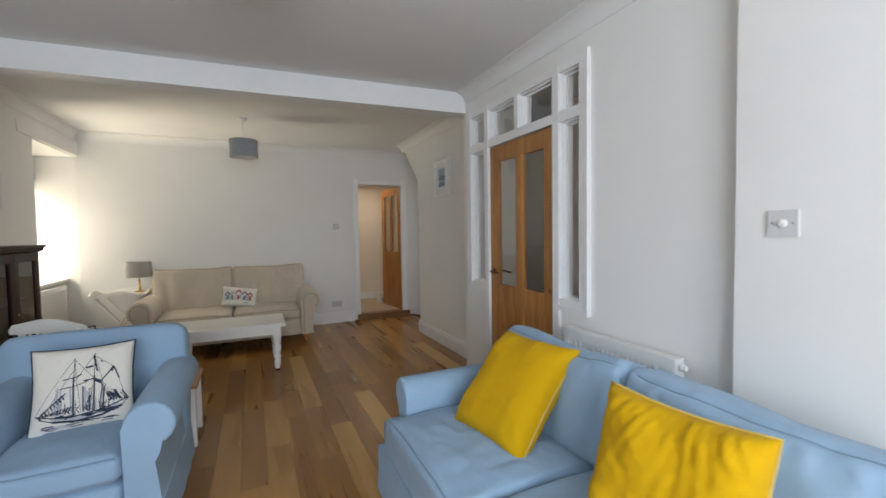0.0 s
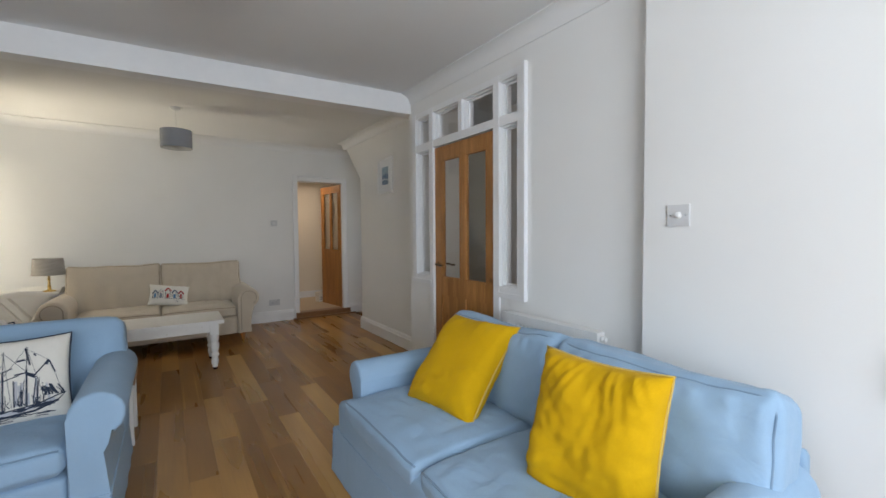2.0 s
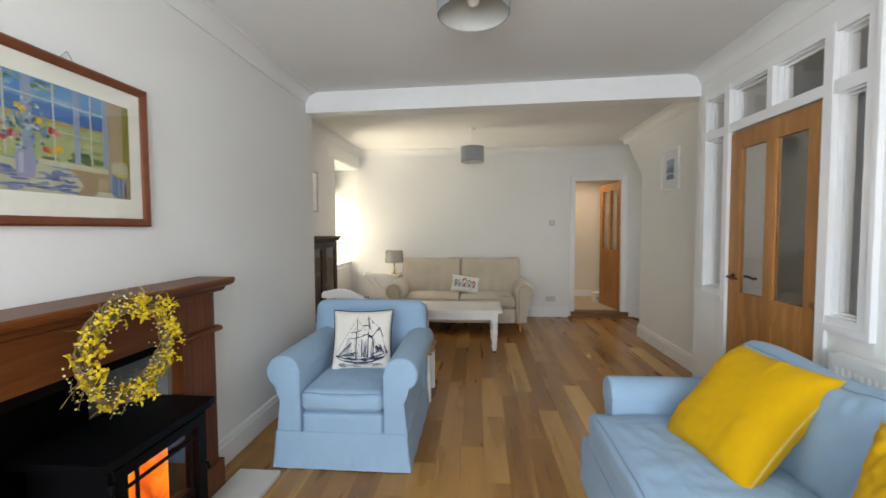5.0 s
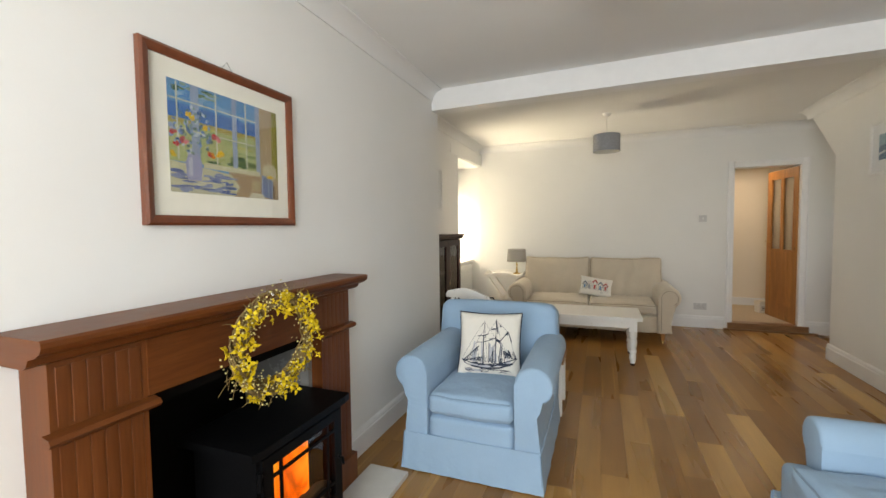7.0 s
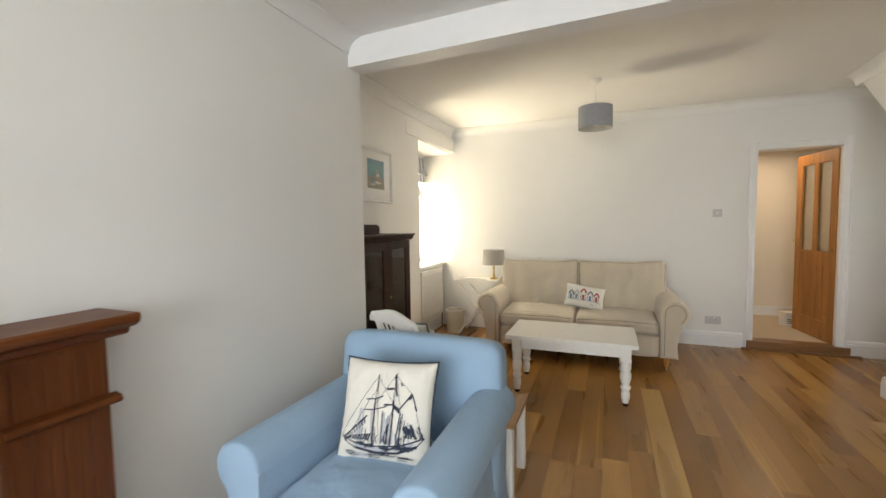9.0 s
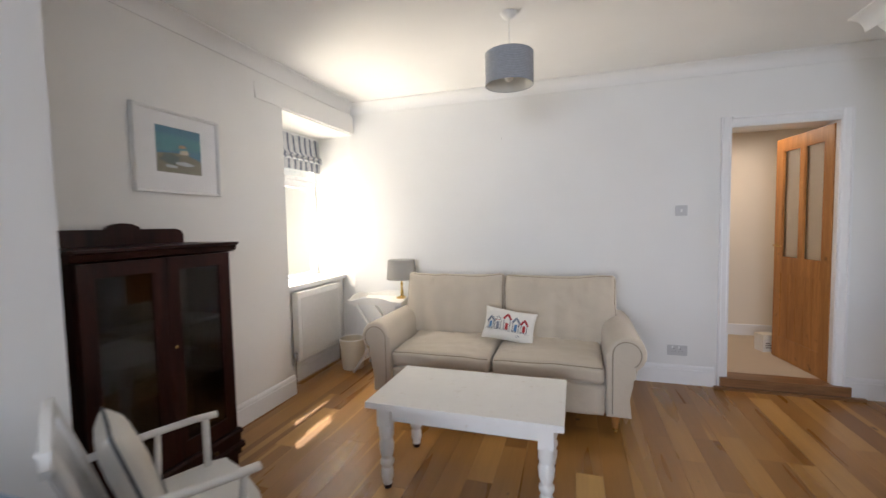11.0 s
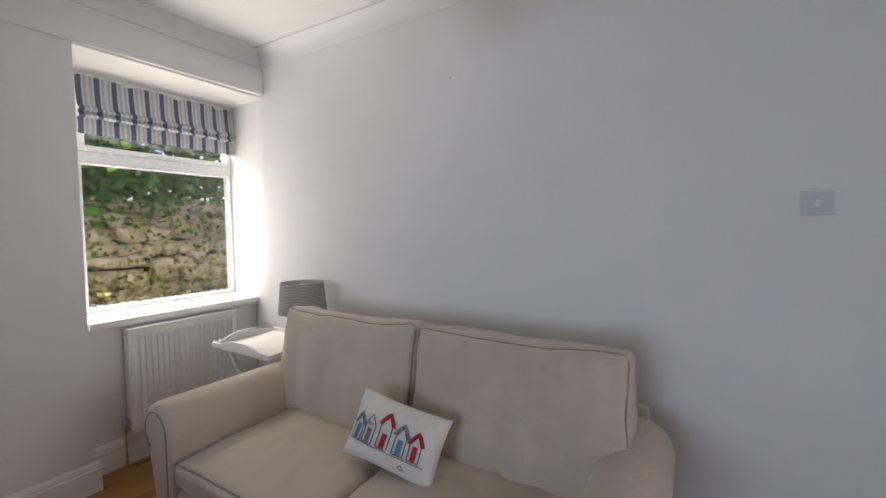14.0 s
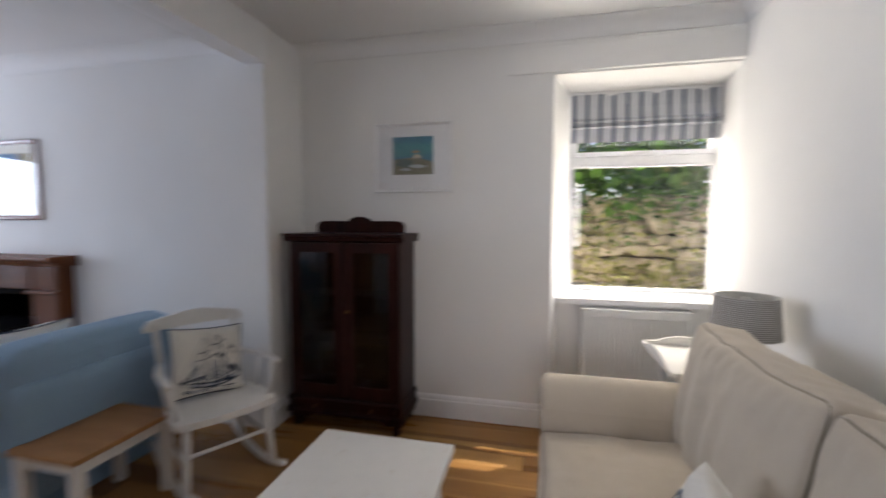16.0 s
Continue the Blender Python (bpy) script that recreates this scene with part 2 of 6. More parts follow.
GLASS = pane_glass("clear_glass")
# tint stands in for the shade inside the cabinet
DIMMING_GLASS = pane_glass("dimming_cabinet_glass", (0.30, 0.26, 0.25))
FROST = pane_glass("frosted_glass", (0.95, 0.96, 0.95), 0.35)
BLACK = plain("black_plastic", (0.015, 0.015, 0.015), 0.4)


# ---- mesh helpers ----
def thing(name, m, label, category, group=""):
    return _place(tagged(new(name), label, category, group), m)


def _place(ob, m):
    ob.matrix_basis = m
    return ob


def part(name, bm, material, parent=None, label="", smooth=False, bevel=0.0):
    """Links a bmesh as one mesh object under a thing or under a part."""
    if bevel:
        edges = [e for e in bm.edges if len(e.link_faces) == 2 and e.calc_face_angle(0) > 0.6]
        bmesh.ops.bevel(bm, geom=edges, offset=bevel, segments=2, affect="EDGES", profile=0.5)
    bmesh.ops.recalc_face_normals(bm, faces=bm.faces)
    me = bpy.data.meshes.new(name)
    bm.to_mesh(me)
    bm.free()
    if smooth:
        me.polygons.foreach_set("use_smooth", [True] * len(me.polygons))
        if smooth != "all":
            me.set_sharp_from_angle(angle=radians(38))
    me.materials.append(material)
    ob = new(name, me)
    if parent:
        ob.parent = parent
    if label:
        tagged(ob, label)
    return ob


def structure(name, bm, material, label="", smooth=False, bevel=0.0, category=""):
    return tagged(part(name, bm, material, None, label, smooth, bevel), category=category, kind="structure")


def box(lo, hi, bm=None):
    bm = bm or bmesh.new()
    (x0, y0, z0), (x1, y1, z1) = lo, hi
    v = [bm.verts.new(p) for p in ((x0, y0, z0), (x1, y0, z0), (x1, y1, z0), (x0, y1, z0), (x0, y0, z1), (x1, y0, z1), (x1, y1, z1), (x0, y1, z1))]
    for f in ((0, 3, 2, 1), (4, 5, 6, 7), (0, 1, 5, 4), (1, 2, 6, 5), (2, 3, 7, 6), (3, 0, 4, 7)):
        bm.faces.new([v[i] for i in f])
    return bm


def prism(poly, a, b, axis="z", bm=None):
    """A flat outline pushed from a to b along an axis; the outline's two numbers are the other two axes in order."""
    bm = bm or bmesh.new()

    def at(p, h):
        return {"z": (p[0], p[1], h), "y": (p[0], h, p[1]), "x": (h, p[0], p[1])}[axis]

    lo, hi = [bm.verts.new(at(p, a)) for p in poly], [bm.verts.new(at(p, b)) for p in poly]
    n = len(poly)
    bm.faces.new(lo), bm.faces.new(hi[::-1])
    for i in range(n):
        bm.faces.new((lo[i], lo[(i + 1) % n], hi[(i + 1) % n], hi[i]))
    return bm


def lathe(profile, centre=(0, 0, 0), seg=24, bm=None):
    """A turned shape round an upright axis, from (radius, height) pairs."""
    bm = bm or bmesh.new()
    rings = []
    for r, z in profile:
        rings.append([bm.verts.new((centre[0] + r * math.cos(2 * math.pi * i / seg), centre[1] + r * math.sin(2 * math.pi * i / seg), centre[2] + z)) for i in range(seg)])
    for a, b in zip(rings, rings[1:]):
        for i in range(seg):
            bm.faces.new((a[i], a[(i + 1) % seg], b[(i + 1) % seg], b[i]))
    for ring in (rings[0], rings[-1]):
        bm.faces.new(ring)
    return bm


def tube(points, r, seg=8, bm=None, r_end=None):
    """A round bar along a line of points."""
    bm = bm or bmesh.new()
    pts = [Vector(p) for p in points]
    rings = []
    for i, p in enumerate(pts):
        d = (pts[min(i + 1, len(pts) - 1)] - pts[max(i - 1, 0)]).normalized()
        u = d.orthogonal() if abs(d.z) > 0.9 else d.cross(Vector((0, 0, 1)))
        if abs(d.z) > 0.9:
            u = d.cross(Vector((0, 1, 0)))
        u.normalize()
        w = d.cross(u)
        k = r if r_end is None else r + (r_end - r) * i / (len(pts) - 1)
        rings.append([bm.verts.new(p + k * (math.cos(2 * math.pi * j / seg) * u + math.sin(2 * math.pi * j / seg) * w)) for j in range(seg)])
    for a, b in zip(rings, rings[1:]):
        for j in range(seg):
            bm.faces.new((a[j], a[(j + 1) % seg], b[(j + 1) % seg], b[j]))
    bm.faces.new(rings[0]), bm.faces.new(rings[-1])
    return bm


def soft(lo, hi, r=0.05, puff=0.0, rough=0.0, n=14, seed=0, bm=None):
    """A stuffed block: rounded edges, swollen faces and uneven cloth."""
    bm = bm or bmesh.new()
    lo, hi = Vector(lo), Vector(hi)
    c, h = (lo + hi) / 2, (hi - lo) / 2
    swell = puff if isinstance(puff, tuple) else (puff,) * 3
    got = {}

    def vert(p):
        key = tuple(round(v, 5) for v in p)
        if key not in got:
            q = Vector(p[i] * h[i] for i in range(3))
            core = Vector(max(-h[i] + r, min(h[i] - r, q[i])) for i in range(3))
            d = q - core
            q = core + (d.normalized() * r if d.length > 1e-6 else d)
            f = [1 - abs(p[i]) ** 2.5 for i in range(3)]
            for i in range(3):
                j, k = (i + 1) % 3, (i + 2) % 3
                q[i] += p[i] * swell[i] * max(0, f[j]) ** 0.6 * max(0, f[k]) ** 0.6
            w = q + c
            if rough:
                w += rough * noise.noise_vector(w * 4.5 + Vector((seed, 0, 0))) + 0.4 * rough * noise.noise_vector(w * 13 + Vector((0, seed, 0)))
            got[key] = bm.verts.new(w)
        return got[key]

    s = [math.sin((-1 + 2 * i / n) * math.pi / 2) * 0.35 + (-1 + 2 * i / n) * 0.65 for i in range(n + 1)]
    for axis in range(3):
        for side in (-1, 1):
            for i in range(n):
                for j in range(n):
                    quad = []
                    for a, b in ((i, j), (i + 1, j), (i + 1, j + 1), (i, j + 1)):
                        p = [0, 0, 0]
                        p[axis], p[(axis + 1) % 3], p[(axis + 2) % 3] = side, s[a], s[b]
                        quad.append(vert(tuple(p)))
                    bm.faces.new(quad)
    return bm


def pillow_depth(u, v, t):
    return t * (max(0.0, (1 - u ** 4)) * max(0.0, (1 - v ** 4))) ** 0.5


def pillow_point(u, v, w, h, t, side=1, wrinkle=0.0, seed=0):
    """A point of a scatter cushion that stands in the x-z plane and faces -y; u and v run from -1 to 1."""
    pinch = 0.07
    x = u * w / 2 * (1 - pinch * (1 - v * v) ** 1 * abs(u) ** 3)
    z = v * h / 2 * (1 - pinch * (1 - u * u) * abs(v) ** 3)
    y = -side * pillow_depth(u, v, t / 2)
    if wrinkle:
        k = wrinkle * min(1.0, 2.2 * pillow_depth(u, v, 1))
        y += -side * k * noise.noise(Vector((x * 9 + seed, z * 9, seed * 1.7 + side)))
        fan = math.atan2(x - 0.1 * w, 0.9 * h - z)
        y += -side * 0.8 * k * max(0.0, v - 0.1) * (abs(noise.noise(Vector((fan * 9, z * 4, seed)))) - 0.2) * 2
        y += -side * 0.9 * k * (abs(noise.noise(Vector((x * 5 + z * 4, z * 20 - x * 3, seed + 5)))) - 0.2) * max(0.0, 0.7 - v)
        y += -side * 0.35 * k * noise.noise(Vector((x * 31, z * 31, seed + 8)))
    return Vector((x, y, z))


def pillow(w, h, t, wrinkle=0.01, seed=0, n=46):
    bm = bmesh.new()
    grids = []
    for side in (1, -1):
        grid = {}
        for i in range(n + 1):
            for j in range(n + 1):
                edge = i in (0, n) or j in (0, n)
                if edge and side == -1:
                    grid[i, j] = grids[0][i, j]
                else:
                    grid[i, j] = bm.verts.new(pillow_point(-1 + 2 * i / n, -1 + 2 * j / n, w, h, t, side, wrinkle, seed))
        grids.append(grid)
        for i in range(n):
            for j in range(n):
                bm.faces.new((grid[i, j], grid[i + 1, j], grid[i + 1, j + 1], grid[i, j + 1]))
    return bm


def pillow_edge(w, h, r=0.006):
    pts = []
    for a, b in (((-1, -1), (1, -1)), ((1, -1), (1, 1)), ((1, 1), (-1, 1)), ((-1, 1), (-1, -1))):
        for i in range(12):
            k = i / 12
            pts.append(pillow_point(a[0] + (b[0] - a[0]) * k, a[1] + (b[1] - a[1]) * k, w, h, 0.0))
    return tube(pts + [pts[0], pts[1]], r, 6)


def strokes(lines, w, h, t, wrinkle, seed, bm=None):
    """Ink lines that lie on a cushion's face: each is (width, (u, v), (u, v), ...)."""
    bm = bm or bmesh.new()
    for width, *pts in lines:
        dense = []
        for a, b in zip(pts, pts[1:]):
            k = max(1, int(math.dist(a, b) / 0.08))
            dense += [(a[0] + (b[0] - a[0]) * i / k, a[1] + (b[1] - a[1]) * i / k) for i in range(k)]
        dense.append(pts[-1])
        left, right = [], []
        for i, p in enumerate(dense):
            q0, q1 = dense[max(0, i - 1)], dense[min(len(dense) - 1, i + 1)]
            dx, dy = q1[0] - q0[0], q1[1] - q0[1]
            ln = math.hypot(dx, dy) or 1
            nx, ny = -dy / ln * width, dx / ln * width
            for store, s in ((left, 1), (right, -1)):
                c = pillow_point(p[0] + s * nx, p[1] + s * ny, w, h, t, 1, wrinkle, seed)
                store.append(bm.verts.new(c + Vector((0, -0.0035, 0))))
        for i in range(len(dense) - 1):
            bm.faces.new((left[i], left[i + 1], right[i + 1], right[i]))
    return bm


def patch(u0, v0, u1, v1, w, h, t, wrinkle, seed, bm=None, n=4, roof=0.0):
    """A printed area on a cushion's face; roof lifts the middle of its top edge."""
    bm = bm or bmesh.new()
    rows = []
    for j in range(n + 1):
        row = []
        for i in range(n + 1):
            a, b = i / n, j / n
            v = v0 + (v1 - v0) * b + roof * b * (1 - abs(2 * a - 1))
            c = pillow_point(u0 + (u1 - u0) * a, v, w, h, t, 1, wrinkle, seed)
            row.append(bm.verts.new(c + Vector((0, -0.0028, 0))))
        rows.append(row)
    for j in range(n):
        for i in range(n):
            bm.faces.new((rows[j][i], rows[j][i + 1], rows[j + 1][i + 1], rows[j + 1][i]))
    return bm


# ---- setting ----
def bars(outer, inner, x0, x1):
    """A frame of four mitred bars in the y-z plane."""
    (a, b, c, d), (e, f, g, h) = outer, inner
    bm = bmesh.new()
    for quad in (((a, b), (c, b), (g, f), (e, f)), ((c, b), (c, d), (g, h), (g, f)), ((c, d), (a, d), (e, h), (g, h)), ((a, d), (a, b), (e, f), (e, h))):
        prism(quad, x0, x1, "x", bm)
    return bm


XL, XW, XS, XP, XQ = -1.36, -1.78, 1.86, 1.78, 2.19
YF, YB, ZC, ZN = 6.62, -1.8, 2.63, 2.57

bm = box((XW - 0.05, YB, -0.02), (XL, 1.05, ZC))
box((XW - 0.05, 1.85, -0.02), (XL, 3.75, ZC), bm)
box((XW - 0.05, 1.05, 0.90), (XL, 1.85, ZC), bm)
structure("wall_fireplace", bm, WALL, "plain white plastered wall round the fireplace")
structure("fire_recess", box((XW - 0.02, 1.05, -0.02), (XW + 0.02, 1.85, 0.90)), MATT_BLACK)

structure("wall_window", prism([(XW, 3.75), (XW, 5.555), (-2.37, 5.715), (-2.37, 3.75)], -0.02, ZC), WALL, "white plastered wall beside the window alcove", bevel=0.012)
structure("wall_under_window", box((-2.37, 5.55, -0.02), (-1.94, YF + 0.1, 0.84)), WALL)
lintel = [(5.56, 2.325), (YF + 0.1, 2.325), (YF + 0.1, ZC), (5.56, ZC)]
structure("wall_over_window", prism(lintel, -2.37, XW - 0.001, "x"), WALL)
bm = prism([(XW + 0.002, 2.336), (XW + 0.030, 2.336), (XW + 0.036, 2.342), (XW + 0.036, 2.49), (XW + 0.030, 2.515), (XW + 0.014, 2.53), (XW + 0.002, 2.532)], 5.26, YF - 0.002, "y")
for v in bm.verts:
    if v.co.y < 5.3:
        v.co.x = XW + 0.002 + (v.co.x - XW - 0.002) * 0.25 if v.co.z < 2.40 else XW - 0.003
structure("window_lintel_moulding", bm, WALL, "boxed plaster lintel over the window", bevel=0.004)

bm = prism([(XW, YF), (1.625, YF), (1.625, YF + 0.2), (-2.37, YF + 0.2), (-2.37, YF + 0.075)], -0.02, ZC)
box((1.625, YF, 2.125), (2.35, YF + 0.2, ZC), bm)
box((2.35, YF, -0.02), (3.4, YF + 0.2, ZC), bm)
structure("wall_far", bm, WALL, "plain white plastered wall behind the sofa")

bm = prism([(3.50, -0.02), (5.48, -0.02), (5.48, 2.05), (6.09, ZC), (3.50, ZC)], XQ, XQ + 0.22, "x")
structure("wall_stair", bm, WALL, "white wall with a slanting top corner under the stairs", bevel=0.012)
bm = box((3.4, 3.0, -0.02), (3.6, 5.35, ZC))
box((3.4, 6.5, -0.02), (3.6, 8.4, ZC), bm)
box((3.4, 5.35, -0.02), (3.6, 6.5, 0.85), bm)
box((3.4, 5.35, 2.15), (3.6, 6.5, ZC), bm)
box((XQ + 0.22, 5.0, -0.02), (3.4, 5.2, ZC), bm)
structure("wall_stair_recess", bm, WALL)

bm = box((XS, 3.41, -0.02), (XQ + 0.22, 3.50, ZC))
box((XS, 3.10, -0.02), (XS + 0.1, 3.41, 0.90), bm)
box((XS, 2.00, -0.02), (XS + 0.1, 2.265, 0.90), bm)
box((XS, 2.00, 2.36), (XS + 0.1, 3.41, ZC), bm)
box((XS, 1.17, -0.02), (XS + 0.1, 2.00, ZC), bm)
structure("wall_hall_screen", bm, WALL, "white wall that holds the glazed door screen")
structure("wall_pier", box((XP, YB, -0.02), (XS + 0.3, 1.17, ZC)), WALL, "white plastered pier with a light switch", bevel=0.01)

# assumed window, never in view, as an opening for the stair-side fill
structure("window_stair_assumed", bars((5.35, 0.85, 6.5, 2.15), (5.42, 0.92, 6.43, 2.08), 3.48, 3.54), UPVC)

# the front of the house, behind the start of the walk, with its wide window
bm = box((XW - 0.05, YB - 0.25, -0.02), (-0.95, YB, ZC))
box((1.35, YB - 0.25, -0.02), (XS + 0.3, YB, ZC), bm)
box((-0.95, YB - 0.25, -0.02), (1.35, YB, 0.80), bm)
box((-0.95, YB - 0.25, 2.30), (1.35, YB, ZC), bm)
structure("wall_front", bm, WALL)
bm = box((-0.95, YB - 0.2, 0.80), (1.35, YB - 0.13, 0.86))
box((-0.95, YB - 0.2, 2.24), (1.35, YB - 0.13, 2.30), bm)
for x in (-0.95, -0.21, 0.55, 1.29):
    box((x, YB - 0.2, 0.86), (x + 0.06, YB - 0.13, 2.24), bm)
structure("window_front", bm, UPVC)

# hall seen through the glazed door
bm = box((3.0, 0.6, -0.02), (3.1, 3.41, ZC))
box((XS + 0.3, 0.6, -0.02), (3.0, 0.7, ZC), bm)
structure("wall_hall", bm, CREAM)
structure("floor_hall", box((XS + 0.1, 0.7, -0.03), (3.0, 3.41, -0.005)), CARPET)

# passage behind the open far door
bm = box((1.15, YF + 0.2, -0.02), (1.25, 9.2, ZC))
box((1.25, 8.1, -0.02), (3.4, 8.2, ZC), bm)
structure("wall_passage", bm, CREAM, "cream wall of the passage")
structure("floor_passage", box((1.25, YF + 0.12, -0.02), (3.4, 8.1, 0.09)), CARPET, "pale cream carpet on a raised floor")
structure("skirting_passage", box((1.25, 8.085, 0.09), (3.4, 8.10, 0.21)), GLOSS)
structure("ceiling_passage", box((1.15, YF + 0.2, 2.32), (3.4, 9.2, 2.38)), CEIL)

structure("ceiling", box((-2.4, YB - 0.25, ZC), (3.6, 9.3, ZC + 0.15)), CEIL, "plain white plastered ceiling")
structure("ceiling_front", prism([(XL - 0.02, YB - 0.02), (XS + 0.02, YB - 0.02), (XS + 0.02, 3.48), (XL - 0.02, 3.64)], ZN, ZC + 0.01), CEIL, "plain white ceiling of the front room")
beam = [(XL - 0.02, 3.62), (XS, 3.465), (XQ + 0.02, 3.455), (XQ + 0.02, 3.60), (XL - 0.02, 3.765)]
structure("ceiling_beam", prism(beam, 2.395, ZC + 0.01), GLOSS, "white painted boxed beam across the ceiling", bevel=0.008)

# ceiling coves
COVE = [(0.0, 0.0), (0.0, -0.095), (0.008, -0.095), (0.010, -0.080), (0.022, -0.048), (0.048, -0.022), (0.080, -0.010), (0.095, -0.008), (0.095, 0.0)]


def cove(name, a, b, axis, wall, sign, top=ZC):
    poly = [(wall + sign * (d + 0.0005), top - 0.0005 + h) for d, h in COVE]
    structure(name, prism(poly, a, b, axis), CEIL, smooth=True)


cove("cornice_1", YB, 3.62, "y", XL, 1, ZN)
cove("cornice_2", 1.17, 3.46, "y", XS, -1, ZN)
cove("cornice_3", YB, 1.17, "y", XP, -1, ZN)
cove("cornice_4", 3.75, YF, "y", XW, 1)
cove("cornice_5", XW + 0.001, 3.4, "x", YF, -1)
cove("cornice_6", 3.64, 6.09, "y", XQ, -1)

# skirting boards
SKIRT = [(0.0, 0.0), (0.020, 0.0), (0.020, 0.122), (0.014, 0.128), (0.016, 0.136), (0.012, 0.150), (0.006, 0.158), (0.0, 0.160)]


def skirting(name, a, b, axis, wall, sign):
    poly = [(wall + sign * (d + 0.0005), h) for d, h in SKIRT]
    structure(name, prism(poly, a, b, axis), GLOSS, "tall white moulded skirting board", category="skirting")


skirting("baseboard_1", 2.12, 3.75, "y", XL, 1)
skirting("baseboard_2", YB, 0.75, "y", XL, 1)
skirting("baseboard_3", 3.77, 5.575, "y", XW, 1)
skirting("baseboard_4", XW, XL + 0.02, "x", 3.75, 1)
skirting("baseboard_5", 5.60, YF, "y", -1.94, 1)
skirting("baseboard_6", -1.92, 1.545, "x", YF, -1)
skirting("baseboard_7", 2.415, 3.4, "x", YF, -1)
skirting("baseboard_8", 3.50, 5.50, "y", XQ, -1)
skirting("baseboard_9", XQ, XQ + 0.22, "x", 5.48, 1)
skirting("baseboard_10", YB, 1.17, "y", XP, -1)
skirting("baseboard_11", 1.17, 2.24, "y", XS, -1)
skirting("baseboard_12", 3.10, 3.41, "y", XS, -1)

# window in the alcove
win = structure("window_1", prism([(-1.905, 5.592), (-1.895, 5.602), (-1.895, YF + 0.01), (-1.905, YF + 0.02), (-2.34, YF + 0.072), (-2.34, 5.705)], 0.835, 0.870), GLOSS, "white upvc window with a top light over a deep white sill", category="window")
WX0, WX1, WY0, WY1 = -2.338, -2.270, 5.688, YF + 0.070


part("window_frame", bars((WY0, 0.870, WY1, 2.322), (WY0 + 0.020, 0.882, WY1 - 0.016, 2.295), WX0, WX1), UPVC, win, bevel=0.003)
part("transom", box((WX0, WY0 + 0.020, 1.806), (WX1 + 0.004, WY1 - 0.016, 1.866)), UPVC, win, bevel=0.006)
part("top_light", bars((WY0 + 0.022, 1.868, WY1 - 0.018, 2.293), (WY0 + 0.058, 1.902, WY1 - 0.050, 2.255), WX0 + 0.01, WX1 + 0.012), UPVC, win, bevel=0.005)
part("casement", bars((WY0 + 0.022, 0.884, WY1 - 0.018, 1.804), (WY0 + 0.036, 0.898, WY1 - 0.032, 1.790), WX0 + 0.01, WX1 + 0.006), UPVC, win, bevel=0.003)
for z0, z1 in ((0.890, 1.798), (1.89, 2.265)):
    g = part("pane", box((-2.308, WY0 + 0.030, z0), (-2.304, WY1 - 0.026, z1)), GLASS, win)
    g.visible_shadow = False
    part("gasket", bars((WY0 + 0.034, z0 + 0.004, WY1 - 0.030, z1 - 0.004), (WY0 + 0.040, z0 + 0.010, WY1 - 0.036, z1 - 0.010), -2.303, -2.299), BLACK, g)
bm = box((WX1 + 0.013, 6.10, 1.877), (WX1 + 0.028, 6.20, 1.891))
box((WX1 + 0.018, 6.11, 1.883), (WX1 + 0.034, 6.25, 1.895), bm)
part("window_handle", bm, PLASTIC, win, bevel=0.003)

# glazed screen round the door
screen = structure("window_2", box((XS - 0.022, 2.006, 0.872), (XS - 0.0005, 2.265, 0.905)), GLOSS, "white painted glazed screen round the hall door", category="window", bevel=0.004)
for y0, y1, z0, z1 in ((3.352, 3.41, 0.905, 2.36), (3.068, 3.125, 0.0, 2.36), (2.235, 2.292, 0.0, 2.36), (2.006, 2.058, 0.905, 2.36), (2.655, 2.70, 2.085, 2.32)):
    part("post", box((XS - 0.018, y0, z0), (XS + 0.1, y1, z1)), GLOSS, screen, bevel=0.005)
for y0, y1, z0, z1 in ((3.125, 3.352, 2.02, 2.085), (2.292, 3.068, 2.025, 2.085), (2.058, 2.235, 2.02, 2.085), (3.125, 3.352, 2.315, 2.36), (2.292, 3.068, 2.315, 2.36), (2.058, 2.235, 2.315, 2.36), (3.125, 3.352, 0.905, 0.945), (2.058, 2.235, 0.905, 0.945)):
    part("rail", box((XS - 0.014, y0, z0), (XS + 0.096, y1, z1)), GLOSS, screen, bevel=0.004)
part("architrave", box((XS - 0.030, 1.982, 0.872), (XS - 0.0005, 2.006, 2.372)), GLOSS, screen, bevel=0.006)
part("sill", box((XS - 0.022, 3.10, 0.872), (XS - 0.0005, 3.43, 0.905)), GLOSS, screen, bevel=0.004)
LIGHTS = ((3.125, 3.352, 0.945, 2.02), (2.058, 2.235, 0.945, 2.02), (3.125, 3.352, 2.085, 2.315), (2.70, 3.068, 2.085, 2.315), (2.292, 2.655, 2.085, 2.315), (2.058, 2.235, 2.085, 2.315))
for y0, y1, z0, z1 in LIGHTS:
    part("moulding", bars((y0, z0, y1, z1), (y0 + 0.008, z0 + 0.008, y1 - 0.008, z1 - 0.008), XS + 0.010, XS + 0.041), GLOSS, screen, bevel=0.002)
    part("glazing_bead", bars((y0, z0, y1, z1), (y0 + 0.018, z0 + 0.018, y1 - 0.018, z1 - 0.018), XS + 0.042, XS + 0.062), GLOSS, screen, bevel=0.003)
    part("pane", box((XS + 0.064, y0 + 0.003, z0 + 0.003), (XS + 0.068, y1 - 0.003, z1 - 0.003)), GLASS, screen)


